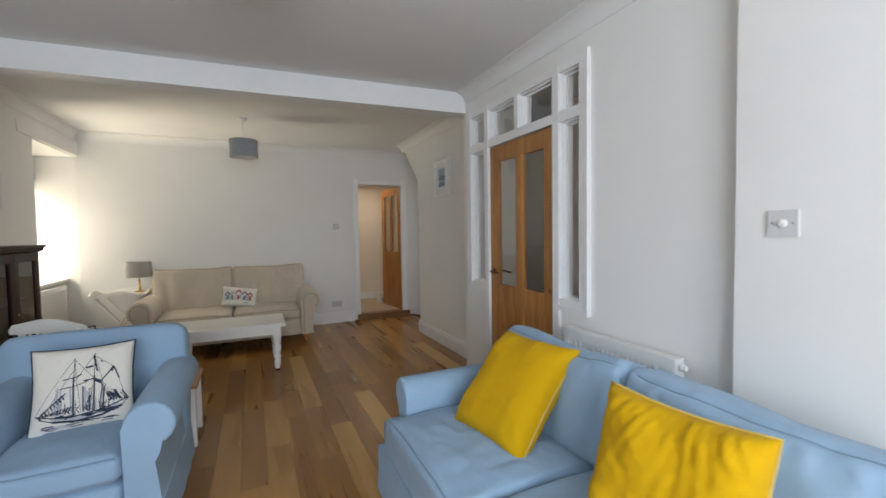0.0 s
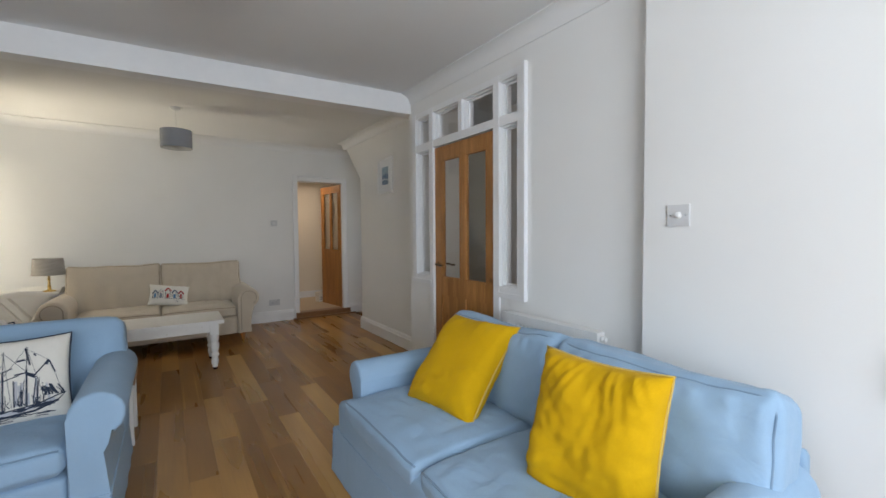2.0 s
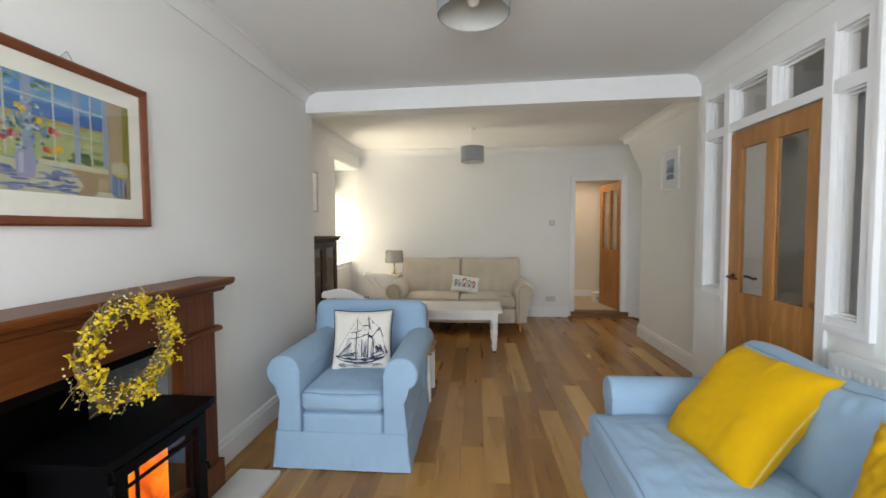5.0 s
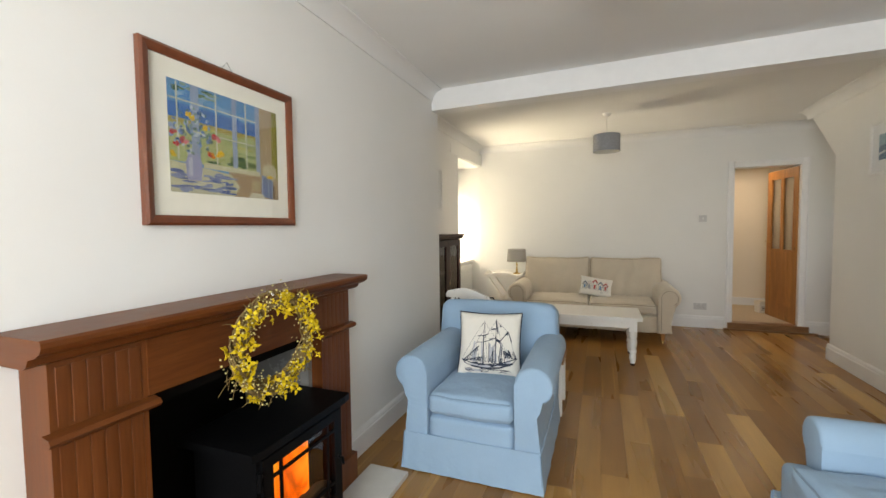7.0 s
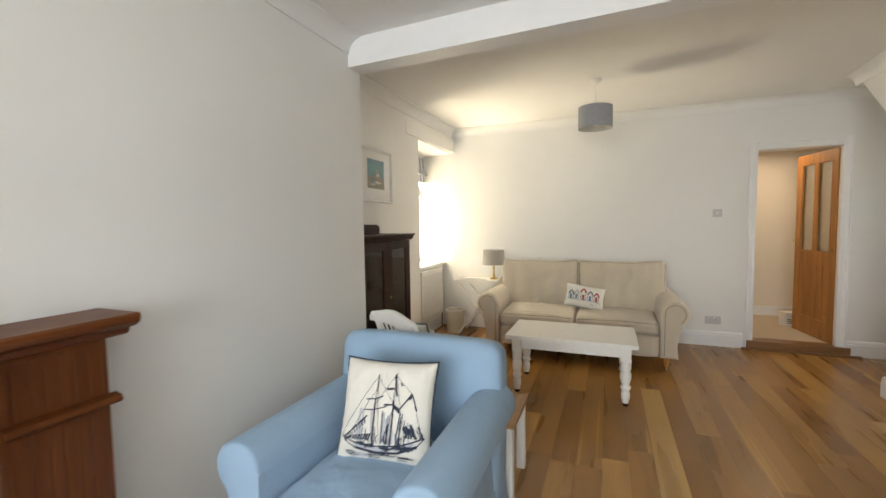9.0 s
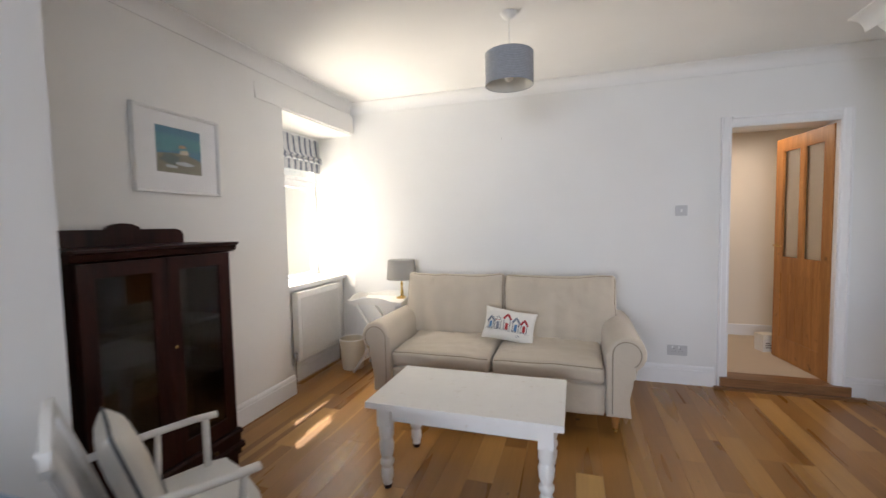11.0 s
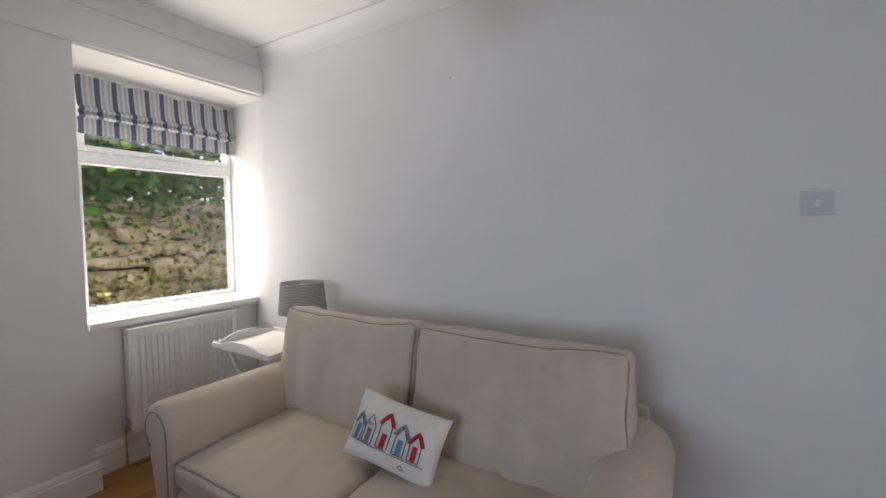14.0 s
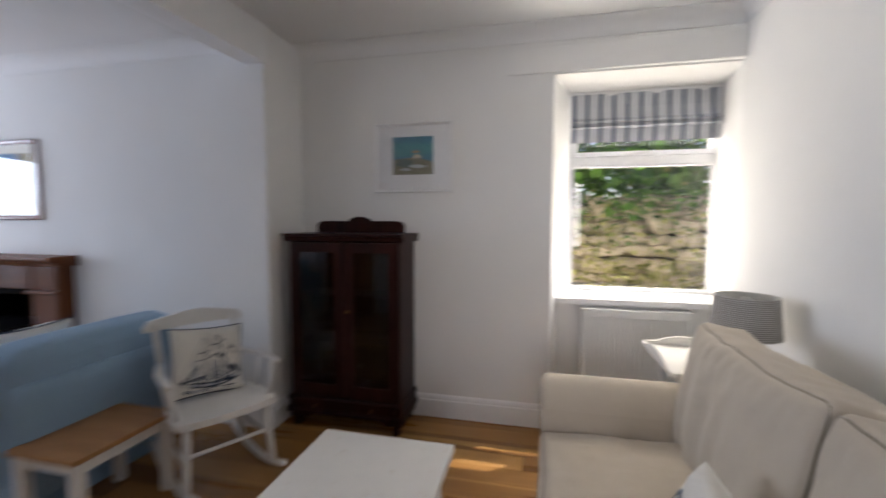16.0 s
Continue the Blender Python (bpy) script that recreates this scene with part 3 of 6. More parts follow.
def panelled_door(name, m, label, width, height, mullion, lower):
    """A part-glazed wooden door in the x-z plane, hinged at x = 0, front face towards -y."""
    d = thing(name, m, label, "door")
    st, T = 0.096, 0.040
    top, lock, bot = height - 0.105, 0.93, 0.20
    for x in (0.0, width - st):
        part("stile", box((x, -T / 2, 0.0), (x + st, T / 2, height)), PINE, d, bevel=0.003)
    for z0, z1 in ((0.0, bot), (lock - 0.14, lock), (top, height)):
        part("rail", box((st, -T / 2 + 0.001, z0), (width - st, T / 2 - 0.001, z1)), PINE, d, bevel=0.003)
    mid = width / 2
    part("mullion", box((mid - mullion / 2, -T / 2 + 0.001, lock), (mid + mullion / 2, T / 2 - 0.001, top)), PINE, d, bevel=0.003)
    for x0, x1 in ((st, mid - mullion / 2), (mid + mullion / 2, width - st)):
        pane = part("pane", box((x0 - 0.004, -0.003, lock - 0.004), (x1 + 0.004, 0.003, top + 0.004)), FROST if lower == "boards" else GLASS, d)
        bm = bmesh.new()
        for y0, y1 in ((-T / 2 + 0.004, -0.004), (0.004, T / 2 - 0.004)):
            for q in ((x0, x0 + 0.012, lock, top), (x1 - 0.012, x1, lock, top)):
                box((q[0], y0, q[2]), (q[1], y1, q[3]), bm)
            for q in ((lock, lock + 0.012), (top - 0.012, top)):
                box((x0 + 0.012, y0, q[0]), (x1 - 0.012, y1, q[1]), bm)
        part("bead", bm, PINE, pane)
    if lower == "boards":
        n = 5
        w = (width - 2 * st) / n
        for i in range(n):
            part("board", box((st + i * w + 0.002, -0.012, bot), (st + (i + 1) * w - 0.002, 0.012, lock - 0.14)), PINE, d, bevel=0.004)
    else:
        part("mullion", box((mid - 0.04, -T / 2 + 0.001, bot), (mid + 0.04, T / 2 - 0.001, lock - 0.14)), PINE, d, bevel=0.003)
        for x0, x1 in ((st, mid - 0.04), (mid + 0.04, width - st)):
            part("panel", box((x0, -0.008, bot), (x1, 0.008, lock - 0.14)), PINE, d)
    for side in (-1, 1):
        x = width - 0.055
        bm = lathe([(0.0, 0), (0.024, 0), (0.024, 0.008), (0.010, 0.012), (0.009, 0.04), (0, 0.04)], seg=16)
        bmesh.ops.transform(bm, matrix=pose(x, side * T / 2, 1.04, 90 * side), verts=bm.verts)
        tube([(x, side * (T / 2 + 0.038), 1.04), (x - 0.03, side * (T / 2 + 0.043), 1.042), (x - 0.075, side * (T / 2 + 0.04), 1.034), (x - 0.11, side * (T / 2 + 0.042), 1.038)], 0.008, 8, bm)
        part("door_handle", bm, BRONZE if lower != "boards" else BRASS, d, smooth=True)
    for z in (0.22, 0.95, height - 0.22):
        part("hinge", lathe([(0, 0), (0.006, 0), (0.006, 0.09), (0, 0.09)], (-0.004, -T / 2 - 0.003, z), 8), BRONZE, d)
    return d


panelled_door("door_1", pose(XS + 0.022, 2.296, 0.008, 0, 0, 90), "closed pine hall door with two glass panes", 0.768, 2.008, 0.062, "panels").matrix_basis = pose(XS + 0.022, 2.296, 0.008, 0, 0, 90)
panelled_door("door_2", pose(2.345, YF + 0.055, 0.095, 0, 0, 98), "oak door with two narrow panes, standing open", 0.70, 2.0, 0.05, "boards")

# far doorway trim
trim = structure("trim_far_door", box((1.625, YF - 0.001, 0.08), (1.640, YF + 0.2, 2.125)), GLOSS, "white moulded door surround", category="architrave")
part("jamb", box((2.335, YF - 0.001, 0.08), (2.35, YF + 0.2, 2.125)), GLOSS, trim)
part("head", box((1.640, YF - 0.001, 2.11), (2.335, YF + 0.2, 2.125)), GLOSS, trim)
for a, b in (((1.563, 1.635), 0.0), ((2.340, 2.412), 0.0)):
    x0, x1 = a
    out = x0 if x0 < 2 else x1
    s = 1 if x0 < 2 else -1
    prof = [(out, 0), (out, 0.026), (out + s * 0.014, 0.026), (out + s * 0.019, 0.018), (out + s * 0.052, 0.014), (out + s * 0.062, 0.009), (out + s * 0.072, 0.009), (out + s * 0.072, 0)]
    part("architrave", prism([(x, YF - 0.0005 - d) for x, d in prof], 0.0, 2.190), GLOSS, trim)
prof = [(2.190, 0), (2.190, 0.026), (2.176, 0.026), (2.171, 0.018), (2.138, 0.014), (2.128, 0.009), (2.116, 0.009), (2.116, 0)]
part("architrave", prism([(YF - 0.0008 - d, z) for z, d in prof], 1.636, 2.339, "x"), GLOSS, trim)
structure("door_step", box((1.58, YF - 0.045, 0.0), (2.44, YF + 0.12, 0.092)), OAK_STEP, "worn oak threshold step in the doorway", bevel=0.008, category="step")
part("edge_strip", box((1.53, YF - 0.075, 0.0), (2.52, YF - 0.046, 0.022)), OAK_STEP, bpy.data.objects["door_step"], bevel=0.006)


# ---- upholstered seats ----
def spun(bm, m):
    bmesh.ops.transform(bm, matrix=m, verts=bm.verts)
    return bm


def rolled_arm(side, xi, xo, r, height, depth, low, front=0.0):
    """An arm with a scroll: xi and xo are its inner and outer faces, r the scroll's radius."""
    cx, cz = xi + r * 1.0, height - r
    pts = [(xi, low), (xi, cz)]
    for i in range(13):
        a = math.pi - i / 12 * math.radians(255)
        pts.append((cx + r * math.cos(a), cz + r * math.sin(a)))
    pts += [(xo - 0.020, cz - r * 1.22), (xo - 0.022, cz - r * 1.6), (xo - 0.006, low + 0.14), (xo + 0.008, low)]
    pts = [(side * x, z) for x, z in pts]
    bm = prism(pts, front, depth, "y")
    return bm, (side * cx, cz)


def ring(centre, r, y, thick, a0=0.0, a1=2 * math.pi, n=20):
    return [(centre[0] + r * math.cos(a0 + (a1 - a0) * i / n), y, centre[1] + r * math.sin(a0 + (a1 - a0) * i / n)) for i in range(n + 1)]


def settle(p, rough, seed):
    """The same unevenness that soft() gives its cloth."""
    return p + rough * noise.noise_vector(p * 4.5 + Vector((seed, 0, 0))) + 0.4 * rough * noise.noise_vector(p * 13 + Vector((0, seed, 0)))


def seat_thing(name, m, label, category, W, D, seat_z, arm_z, back_z, arm_w, r, cloth_m, pipe_m, seats, low, skirt, lean, back_t, loose_back, arm_back=0.12, over=0.0, arm_front=0.0, back_over=0.0, back_shift=0.0, crisp=0.05, back_in=0.33, crease=0.010, roll=0.016):
    """A sofa or armchair; local front towards -y, its front edge at y = 0, its middle at x = 0."""
    s = thing(name, m, label, category)
    xi = W / 2 - arm_w
    inner = 2 * xi
    part("base", soft((-xi + 0.004, 0.004, low), (xi - 0.004, D - 0.10, seat_z - 0.135), 0.025, 0.004, 0.003), cloth_m, s, smooth="all")
    for side in (-1, 1):
        bm, c = rolled_arm(side, xi, W / 2 - 0.045, r, arm_z, D - arm_back, low, arm_front)
        bmesh.ops.bevel(bm, geom=[e for e in bm.edges if abs(e.verts[0].co.y - e.verts[1].co.y) < 1e-4], offset=roll, segments=4, affect="EDGES", profile=0.5)
        arm = part("arm", bm, cloth_m, s, smooth=True)
        if not skirt:
            seam = ring(c, r * 0.70, arm_front - 0.001, 0.005, math.radians(-60), math.radians(180)) if side > 0 else ring(c, r * 0.70, arm_front - 0.001, 0.005, math.radians(240), math.radians(0))
            part("piping", tube(seam + [(side * (xi + r * 0.30), arm_front - 0.001, low + 0.03)], 0.0035, 6), pipe_m, arm, smooth="all")
    if arm_front:
        part("front_panel", soft((-W / 2 + 0.045, 0.0, 0.03), (W / 2 - 0.045, arm_front + 0.10, seat_z - 0.05), 0.05, 0.006, 0.004, n=16), cloth_m, s, smooth="all")
    bw = xi + (arm_w * 0.93 if not loose_back else 0.0)
    bm = soft((-bw, 0, 0), (bw, back_t, back_z - (0.09 if loose_back else 0.05) - low), 0.06, 0.012, 0.004, n=16)
    part("backrest", spun(bm, pose(back_shift, D - back_t - 0.13, low, -lean)), cloth_m, s, smooth="all")
    part("back_panel", spun(soft((-W / 2 + 0.05, 0, 0), (W / 2 - 0.05, 0.07, arm_z + 0.02 - low), 0.03, 0.005, 0.003), pose(0, D - 0.13, low, -lean * 0.6)), cloth_m, s, smooth="all")
    w = inner / seats
    for i in range(seats):
        w = inner / seats
        x0 = -xi + i * w
        rc_ = 0.034
        lo, hi = (x0 + 0.004, -over, seat_z - 0.13), (x0 + w - 0.004, D - back_t - 0.16, seat_z - 0.015)
        bm = soft(lo, hi, rc_, (0.0, 0.012, 0.030), 0.009, n=44, seed=3 * i + 1)
        for v in bm.verts:
            up = (v.co.z - seat_z + 0.05) / 0.04
            if up > 0:
                u, d = (v.co.x - x0) / w, (v.co.y + over) / (hi[1] + over)
                inner_k = min(1.0, max(0.0, min(u, 1 - u, d) / 0.16)) * min(1.0, up)
                bend = noise.noise(Vector((v.co.x * 5, v.co.y * 5, i + 9.0)))
                v.co.z += crease * inner_k * (abs(noise.noise(Vector((v.co.x * 9 + 3.2 * bend, v.co.y * 22 + 2.5 * bend, i * 3.0)))) - 0.22)
                v.co.z += 0.5 * crease * inner_k * noise.noise(Vector((v.co.x * 17 + bend, v.co.y * 6, i + 2.0)))
        c = part("seat_cushion", bm, cloth_m, s, smooth="all")
        q = rc_ * 0.293
        for yy, zz in ((lo[1] + q, hi[2] - q),):
            edge = [settle(Vector((lo[0] + rc_ * 0.5 + (hi[0] - lo[0] - rc_) * k / 24, yy - 0.001, zz + 0.001)), 0.009, 3 * i + 1) for k in range(25)]
            part("piping", tube(edge, 0.0045, 6), pipe_m, c, smooth="all")
        if loose_back:
            hb = back_z - seat_z + 0.03
            bw2 = (inner + 2 * back_over) / seats
            x0, w = -xi - back_over + back_shift + i * bw2, bw2
            bm = soft((x0 + 0.004, 0, 0), (x0 + w - 0.004, 0.20, hb), crisp, (0.006, 0.05, 0.014), 0.014, n=48, seed=7 * i + 2)
            for v in bm.verts:
                drop = hb - v.co.z
                if v.co.y < 0.12 and drop > 0.02:
                    fold = noise.noise(Vector((v.co.x * 11, v.co.z * 1.3, i + 4.0)))
                    ends = min(1.0, max(0.0, min(v.co.x - x0, x0 + w - v.co.x) / 0.10 - 0.3))
                    v.co.y += ends * 0.085 * math.exp(-drop / 0.065) * min(1.0, (drop - 0.02) / 0.03) * (abs(noise.noise(Vector((v.co.x * 19 + 2 * fold, v.co.z * 2.5, i * 5.0)))) - 0.2)
                    v.co.y += ends * 0.022 * fold * min(1.0, max(0.0, drop - 0.1) / 0.15)
            def sag(p):
                u, k = (p.x - x0) / w, max(0.0, p.z / hb - 0.5) * 2
                p.z += 0.022 * ((2 * u - 1) ** 2 - 0.45) * k * k
                return p

            for v in bm.verts:
                sag(v.co)
            place = pose(0, D - back_t - back_in, seat_z - 0.03, -lean)
            c = part("back_cushion", spun(bm, place), cloth_m, s, smooth="all")
            q = crisp * 0.293
            a0, a1, top, low_z = x0 + 0.004 + q, x0 + w - 0.004 - q, hb - q, 0.05
            route = [(a0, low_z + (top - low_z - crisp) * k / 5) for k in range(6)] + [(a0 + crisp * 0.25, top - crisp * 0.25)]
            route += [(a0 + crisp + (a1 - a0 - 2 * crisp) * k / 20, top) for k in range(21)]
            route += [(a1 - crisp * 0.25, top - crisp * 0.25)] + [(a1, low_z + (top - low_z - crisp) * (5 - k) / 5) for k in range(6)]
            for yy in (q - 0.001, 0.20 - q):
                edge = [sag(settle(Vector((x, yy, z)), 0.014, 7 * i + 2)) for x, z in route]
                part("piping", spun(tube(edge, 0.0042, 6), place), pipe_m, c, smooth="all")
    if skirt:
        zs = skirt
        bm = bmesh.new()
        rings = []
        for z, out in ((zs, 0.0), (zs * 0.55, 0.006), (0.007, 0.015)):
            hx, y0, y1, ring_pts = W / 2 - 0.043 + out, -0.008 - out, D - 0.10 + out, []
            for k in range(40):
                ring_pts.append((-hx + 2 * hx * k / 40, y0 + (0.0016 * math.sin(k * 0.9) + 0.0012 * math.sin(k * 2.3)) * (out / 0.015)))
            for k in range(16):
                ring_pts.append((hx + 0.003 * math.sin(k * 1.7) * (out / 0.015), y0 + (y1 - y0) * k / 16))
            ring_pts += [(hx, y1), (-hx, y1)]
            for k in range(16):
                ring_pts.append((-hx - 0.003 * math.sin(k * 1.9) * (out / 0.015), y1 + (y0 - y1) * (k + 1) / 17))
            rings.append([bm.verts.new((x, y, z)) for x, y in ring_pts])
        for ra, rb in zip(rings, rings[1:]):
            for k in range(len(ra)):
                j = (k + 1) % len(ra)
                bm.faces.new((ra[k], rb[k], rb[j], ra[j]))
        bm.faces.new(rings[0])
        part("skirt", bm, cloth_m, s, "plain valance that hangs to the floor", smooth=True)
        for sx in (-1, 1):
            part("corner_pleat", tube([(sx * (W / 2 - 0.046), -0.012, zs - 0.004), (sx * (W / 2 - 0.036), -0.017, 0.02)], 0.004, 6), pipe_m, s, smooth="all")
        part("piping", tube([(-W / 2 + 0.045, -0.008, zs + 0.001), (0, -0.009, zs + 0.001), (W / 2 - 0.045, -0.008, zs + 0.001)], 0.003, 6), cloth_m, s)
        for sx in (-1, 1):
            for y in (0.08, D - 0.22):
                part("foot", box((sx * (W / 2 - 0.12) - 0.025, y, 0), (sx * (W / 2 - 0.12) + 0.025, y + 0.05, low + 0.03)), DARK, s)
    else:
        for sx in (-1, 1):
            for y in (0.07, D - 0.20):
                x = sx * (W / 2 - 0.13)
                leg = part("leg", lathe([(0, low + 0.02), (0.026, low + 0.02), (0.028, low - 0.02), (0.018, 0.055), (0.016, 0.04), (0, 0.04)], (x, y, 0), 14), PINE, s, "turned wooden leg", smooth=True)
                bm = lathe([(0, 0.042), (0.018, 0.042), (0.018, 0.028), (0, 0.028)], (x, y, 0), 12)
                spun(wheel := lathe([(0, -0.008), (0.019, -0.008), (0.019, 0.008), (0, 0.008)], seg=14), pose(x, y + 0.012, 0.019, 0, 90))
                part("castor", wheel, BRASS, leg, "small brass castor", smooth=True)
                part("socket", bm, BRASS, leg, smooth=True)
    return s


seat_thing("armchair", pose(-0.645, 2.325, 0), "light blue cotton armchair with rolled arms and a valance", "armchair", 0.86, 0.98, 0.46, 0.655, 0.905, 0.185, 0.10, BLUE, BLUE_DARK, 1, 0.10, 0.215, 9, 0.20, False, back_shift=-0.03)
seat_thing("sofa", pose(0.715, 1.42, 0, 0, 0, -90), "light blue cotton sofa with loose cushions by the radiator", "sofa", 1.86, 0.99, 0.455, 0.60, 0.85, 0.17, 0.09, BLUE, BLUE_DARK, 2, 0.10, 0.25, 13, 0.14, True, arm_front=0.10, back_over=0.065, back_shift=0.075, back_in=0.26, crease=0.013)
seat_thing("sofa", pose(-0.1125, 5.50, 0), "beige linen two-seat sofa with scroll arms on castors", "sofa", 1.885, 1.02, 0.47, 0.665, 0.965, 0.19, 0.120, BEIGE, BEIGE_DARK, 2, 0.13, 0, 11, 0.13, True, back_over=0.115, crisp=0.03, crease=0.012, roll=0.034)


# ---- scatter cushions ----
def cushion(m, label, w, h, t, mat, edge, seed, wrinkle=0.010):
    c = thing("cushion", m, label, "cushion")
    part("cover", pillow(w, h, t, wrinkle, seed), mat, c, smooth="all")
    if edge:
        part("piping", pillow_edge(w, h, 0.005), edge, c, smooth="all")
    return c


def ship_cushion(m, label, w=0.44, h=0.44, t=0.13, seed=2):
    c = cushion(m, label, w, h, t, CREAM_CLOTH, INK, seed, 0.006)
    r = random.Random(11)
    ln = [(0.014, (-0.86, -0.52), (-0.55, -0.62), (-0.1, -0.66), (0.4, -0.60), (0.91, -0.42)), (0.026, (-0.52, -0.72), (-0.1, -0.79), (0.35, -0.75), (0.76, -0.58)), (0.010, (-0.86, -0.52), (-0.70, -0.64), (-0.52, -0.72)), (0.010, (0.91, -0.42), (0.76, -0.58))]
    masts = ((-0.16, 0.70), (0.22, 0.76))
    for x, top in masts:
        ln += [(0.007, (x, 0.2), (x + 0.008, top)), (0.016, (x, -0.62), (x, 0.22))]
    ln += [(0.012, (-0.35, 0.20), (-0.16, 0.22), (-0.01, 0.28)), (0.010, (-0.40, 0.0), (-0.16, 0.02), (0.10, 0.10)), (0.022, (0.06, 0.42), (0.20, 0.44)), (0.016, (0.02, 0.12), (0.22, 0.14), (0.36, 0.06)), (0.016, (0.20, 0.72), (0.24, 0.50), (0.28, 0.30)), (0.022, (0.22, 0.10), (0.32, 0.04), (0.37, 0.00))]
    ln += [(0.014, (0.34, 0.04), (0.50, 0.24), (0.60, 0.38)), (0.030, (0.55, 0.26), (0.60, 0.36)), (0.012, (0.62, 0.33), (0.72, 0.06)), (0.016, (0.34, 0.56), (0.38, 0.50))]
    for x, z, x1, z1 in ((-0.16, 0.66, -0.86, -0.52), (-0.16, 0.40, -0.66, -0.50), (-0.16, 0.66, 0.22, 0.15), (0.22, 0.72, -0.16, 0.10), (0.22, 0.70, 0.60, 0.36), (0.22, 0.72, 0.52, -0.5), (0.60, 0.36, 0.86, -0.42), (-0.16, 0.66, -0.02, -0.6)):
        ln.append((0.004, (x, z), (x1, z1)))
    for k in range(9):
        f = k / 8
        u, v = -0.30 - 0.42 * f, -0.10 - 0.38 * f
        ln.append((r.uniform(0.009, 0.020), (u, v), (u - 0.05, v - 0.07), (u - 0.02, v - 0.15)))
        ln.append((r.uniform(0.010, 0.022), (u + 0.10, -0.42 - 0.08 * f), (u + 0.05, -0.56)))
    for k in range(34):
        u = r.uniform(-0.42, 0.52)
        top = r.uniform(-0.42, 0.0) if r.random() < 0.5 else -0.45
        ln.append((r.uniform(0.004, 0.012), (u, top), (u - 0.03 + r.uniform(-0.02, 0.05), -0.52), (u + r.uniform(-0.03, 0.03), -0.60)))
    for k in range(12):
        u = r.uniform(0.45, 0.80)
        ln.append((r.uniform(0.008, 0.022), (u, r.uniform(-0.30, -0.18)), (u + 0.08, -0.36), (u + r.uniform(0.05, 0.15), -0.44)))
    for q in range(40):
        u = r.uniform(-0.55, 0.62)
        ln.append((r.uniform(0.006, 0.020), (u, -0.64 - r.uniform(0, 0.10) + 0.10 * abs(u)), (u + r.uniform(0.05, 0.2), -0.64 - r.uniform(0, 0.10) + 0.12 * abs(u))))
    for q in range(16):
        u, v = r.uniform(-0.75, 0.55), r.uniform(-0.92, -0.80)
        ln.append((r.uniform(0.005, 0.014), (u, v), (u + 0.1, v + r.uniform(-0.03, 0.03)), (u + 0.22, v)))
    part("ship_print", strokes(ln, w, h, t, 0.006, seed), INK, c, "ink drawing of a sailing ship")
    tone = []
    for k in range(16):
        u = r.uniform(-0.5, 0.66)
        tone.append((r.uniform(0.010, 0.026), (u, r.uniform(-0.35, 0.05)), (u + r.uniform(-0.06, 0.06), -0.58)))
    tone += [(0.05, (-0.55, -0.68), (0.0, -0.72), (0.7, -0.56)), (0.04, (-0.7, -0.84), (-0.2, -0.88))]
    part("ship_shading", strokes(tone, w, h, t - 0.002, 0.006, seed), SAIL_GREY, c)
    return c


def yellow_cushion(m, seed, high, wide, wrinkle):
    return cushion(m, "mustard yellow velvet scatter cushion on the blue sofa", wide, high, 0.20, YELLOW, YELLOW_EDGE, seed, wrinkle)


ship_cushion(pose(-0.635, 2.755, 0.640, -20, 0, 7), "white square cushion printed with a sailing ship", 0.40, 0.40, 0.12)


def leaning(centre, along, up):
    """A cushion's pose from its middle, the run of its lower edge and the way up its face."""
    x = Vector(along).normalized()
    z = Vector(up)
    z = (z - z.dot(x) * x).normalized()
    y = z.cross(x)
    m = Matrix((x, y, z)).transposed().to_4x4()
    return Matrix.Translation(centre) @ m


yellow_cushion(leaning((1.210, 1.800, 0.636), (0.147, -0.989, 0), (0.66, 0.10, 0.745)), 4, 0.54, 0.465, 0.009)
yellow_cushion(leaning((1.137, 0.955, 0.635), (0.12, -0.993, 0), (0.25, 0.05, 0.96)), 9, 0.50, 0.455, 0.019)

c = cushion(pose(-0.035, 5.90, 0.595, -26, 9, 5), "small cream cushion printed with beach huts", 0.40, 0.25, 0.11, CREAM_CLOTH, None, 6, 0.006)
pill = (0.40, 0.25, 0.11, 0.006, 6)
HUTS = ((-0.72, 0.30, 0), (-0.44, 0.42, 1), (-0.10, 0.55, 2), (0.24, 0.40, 0), (0.56, 0.34, 2))
for u, top, kind in HUTS:
    hw, base = 0.115, -0.40
    eave = top - 0.30
    hut = part("hut_outline", strokes([(0.010, (u - hw, base), (u - hw, eave), (u, top), (u + hw, eave), (u + hw, base), (u - hw, base))], *pill), INK, c)
    part("hut_door", patch(u - 0.055, base + 0.02, u + 0.055, base + 0.42, *pill, n=3), (BLUE_PRINT, INK_GREY, RED_PRINT)[kind], hut)
    if kind == 1:
        for k in range(3):
            part("stripe", strokes([(0.012, (u - hw + 0.05 * (k + 1), eave + 0.05), (u - hw + 0.05 * (k + 1), base + 0.5))], *pill), RED_PRINT, hut)
    else:
        part("hut_roof", strokes([(0.045, (u - hw - 0.03, eave), (u, top + 0.04), (u + hw + 0.03, eave))], *pill), RED_PRINT if kind == 2 else INK_GREY, hut)
part("ground_line", strokes([(0.008, (-0.9, -0.44), (0.8, -0.46))], *pill), INK, c)
part("bird_print", strokes([(0.012, (0.30, -0.70), (0.36, -0.60), (0.43, -0.72), (0.33, -0.74))], *pill), INK, c)


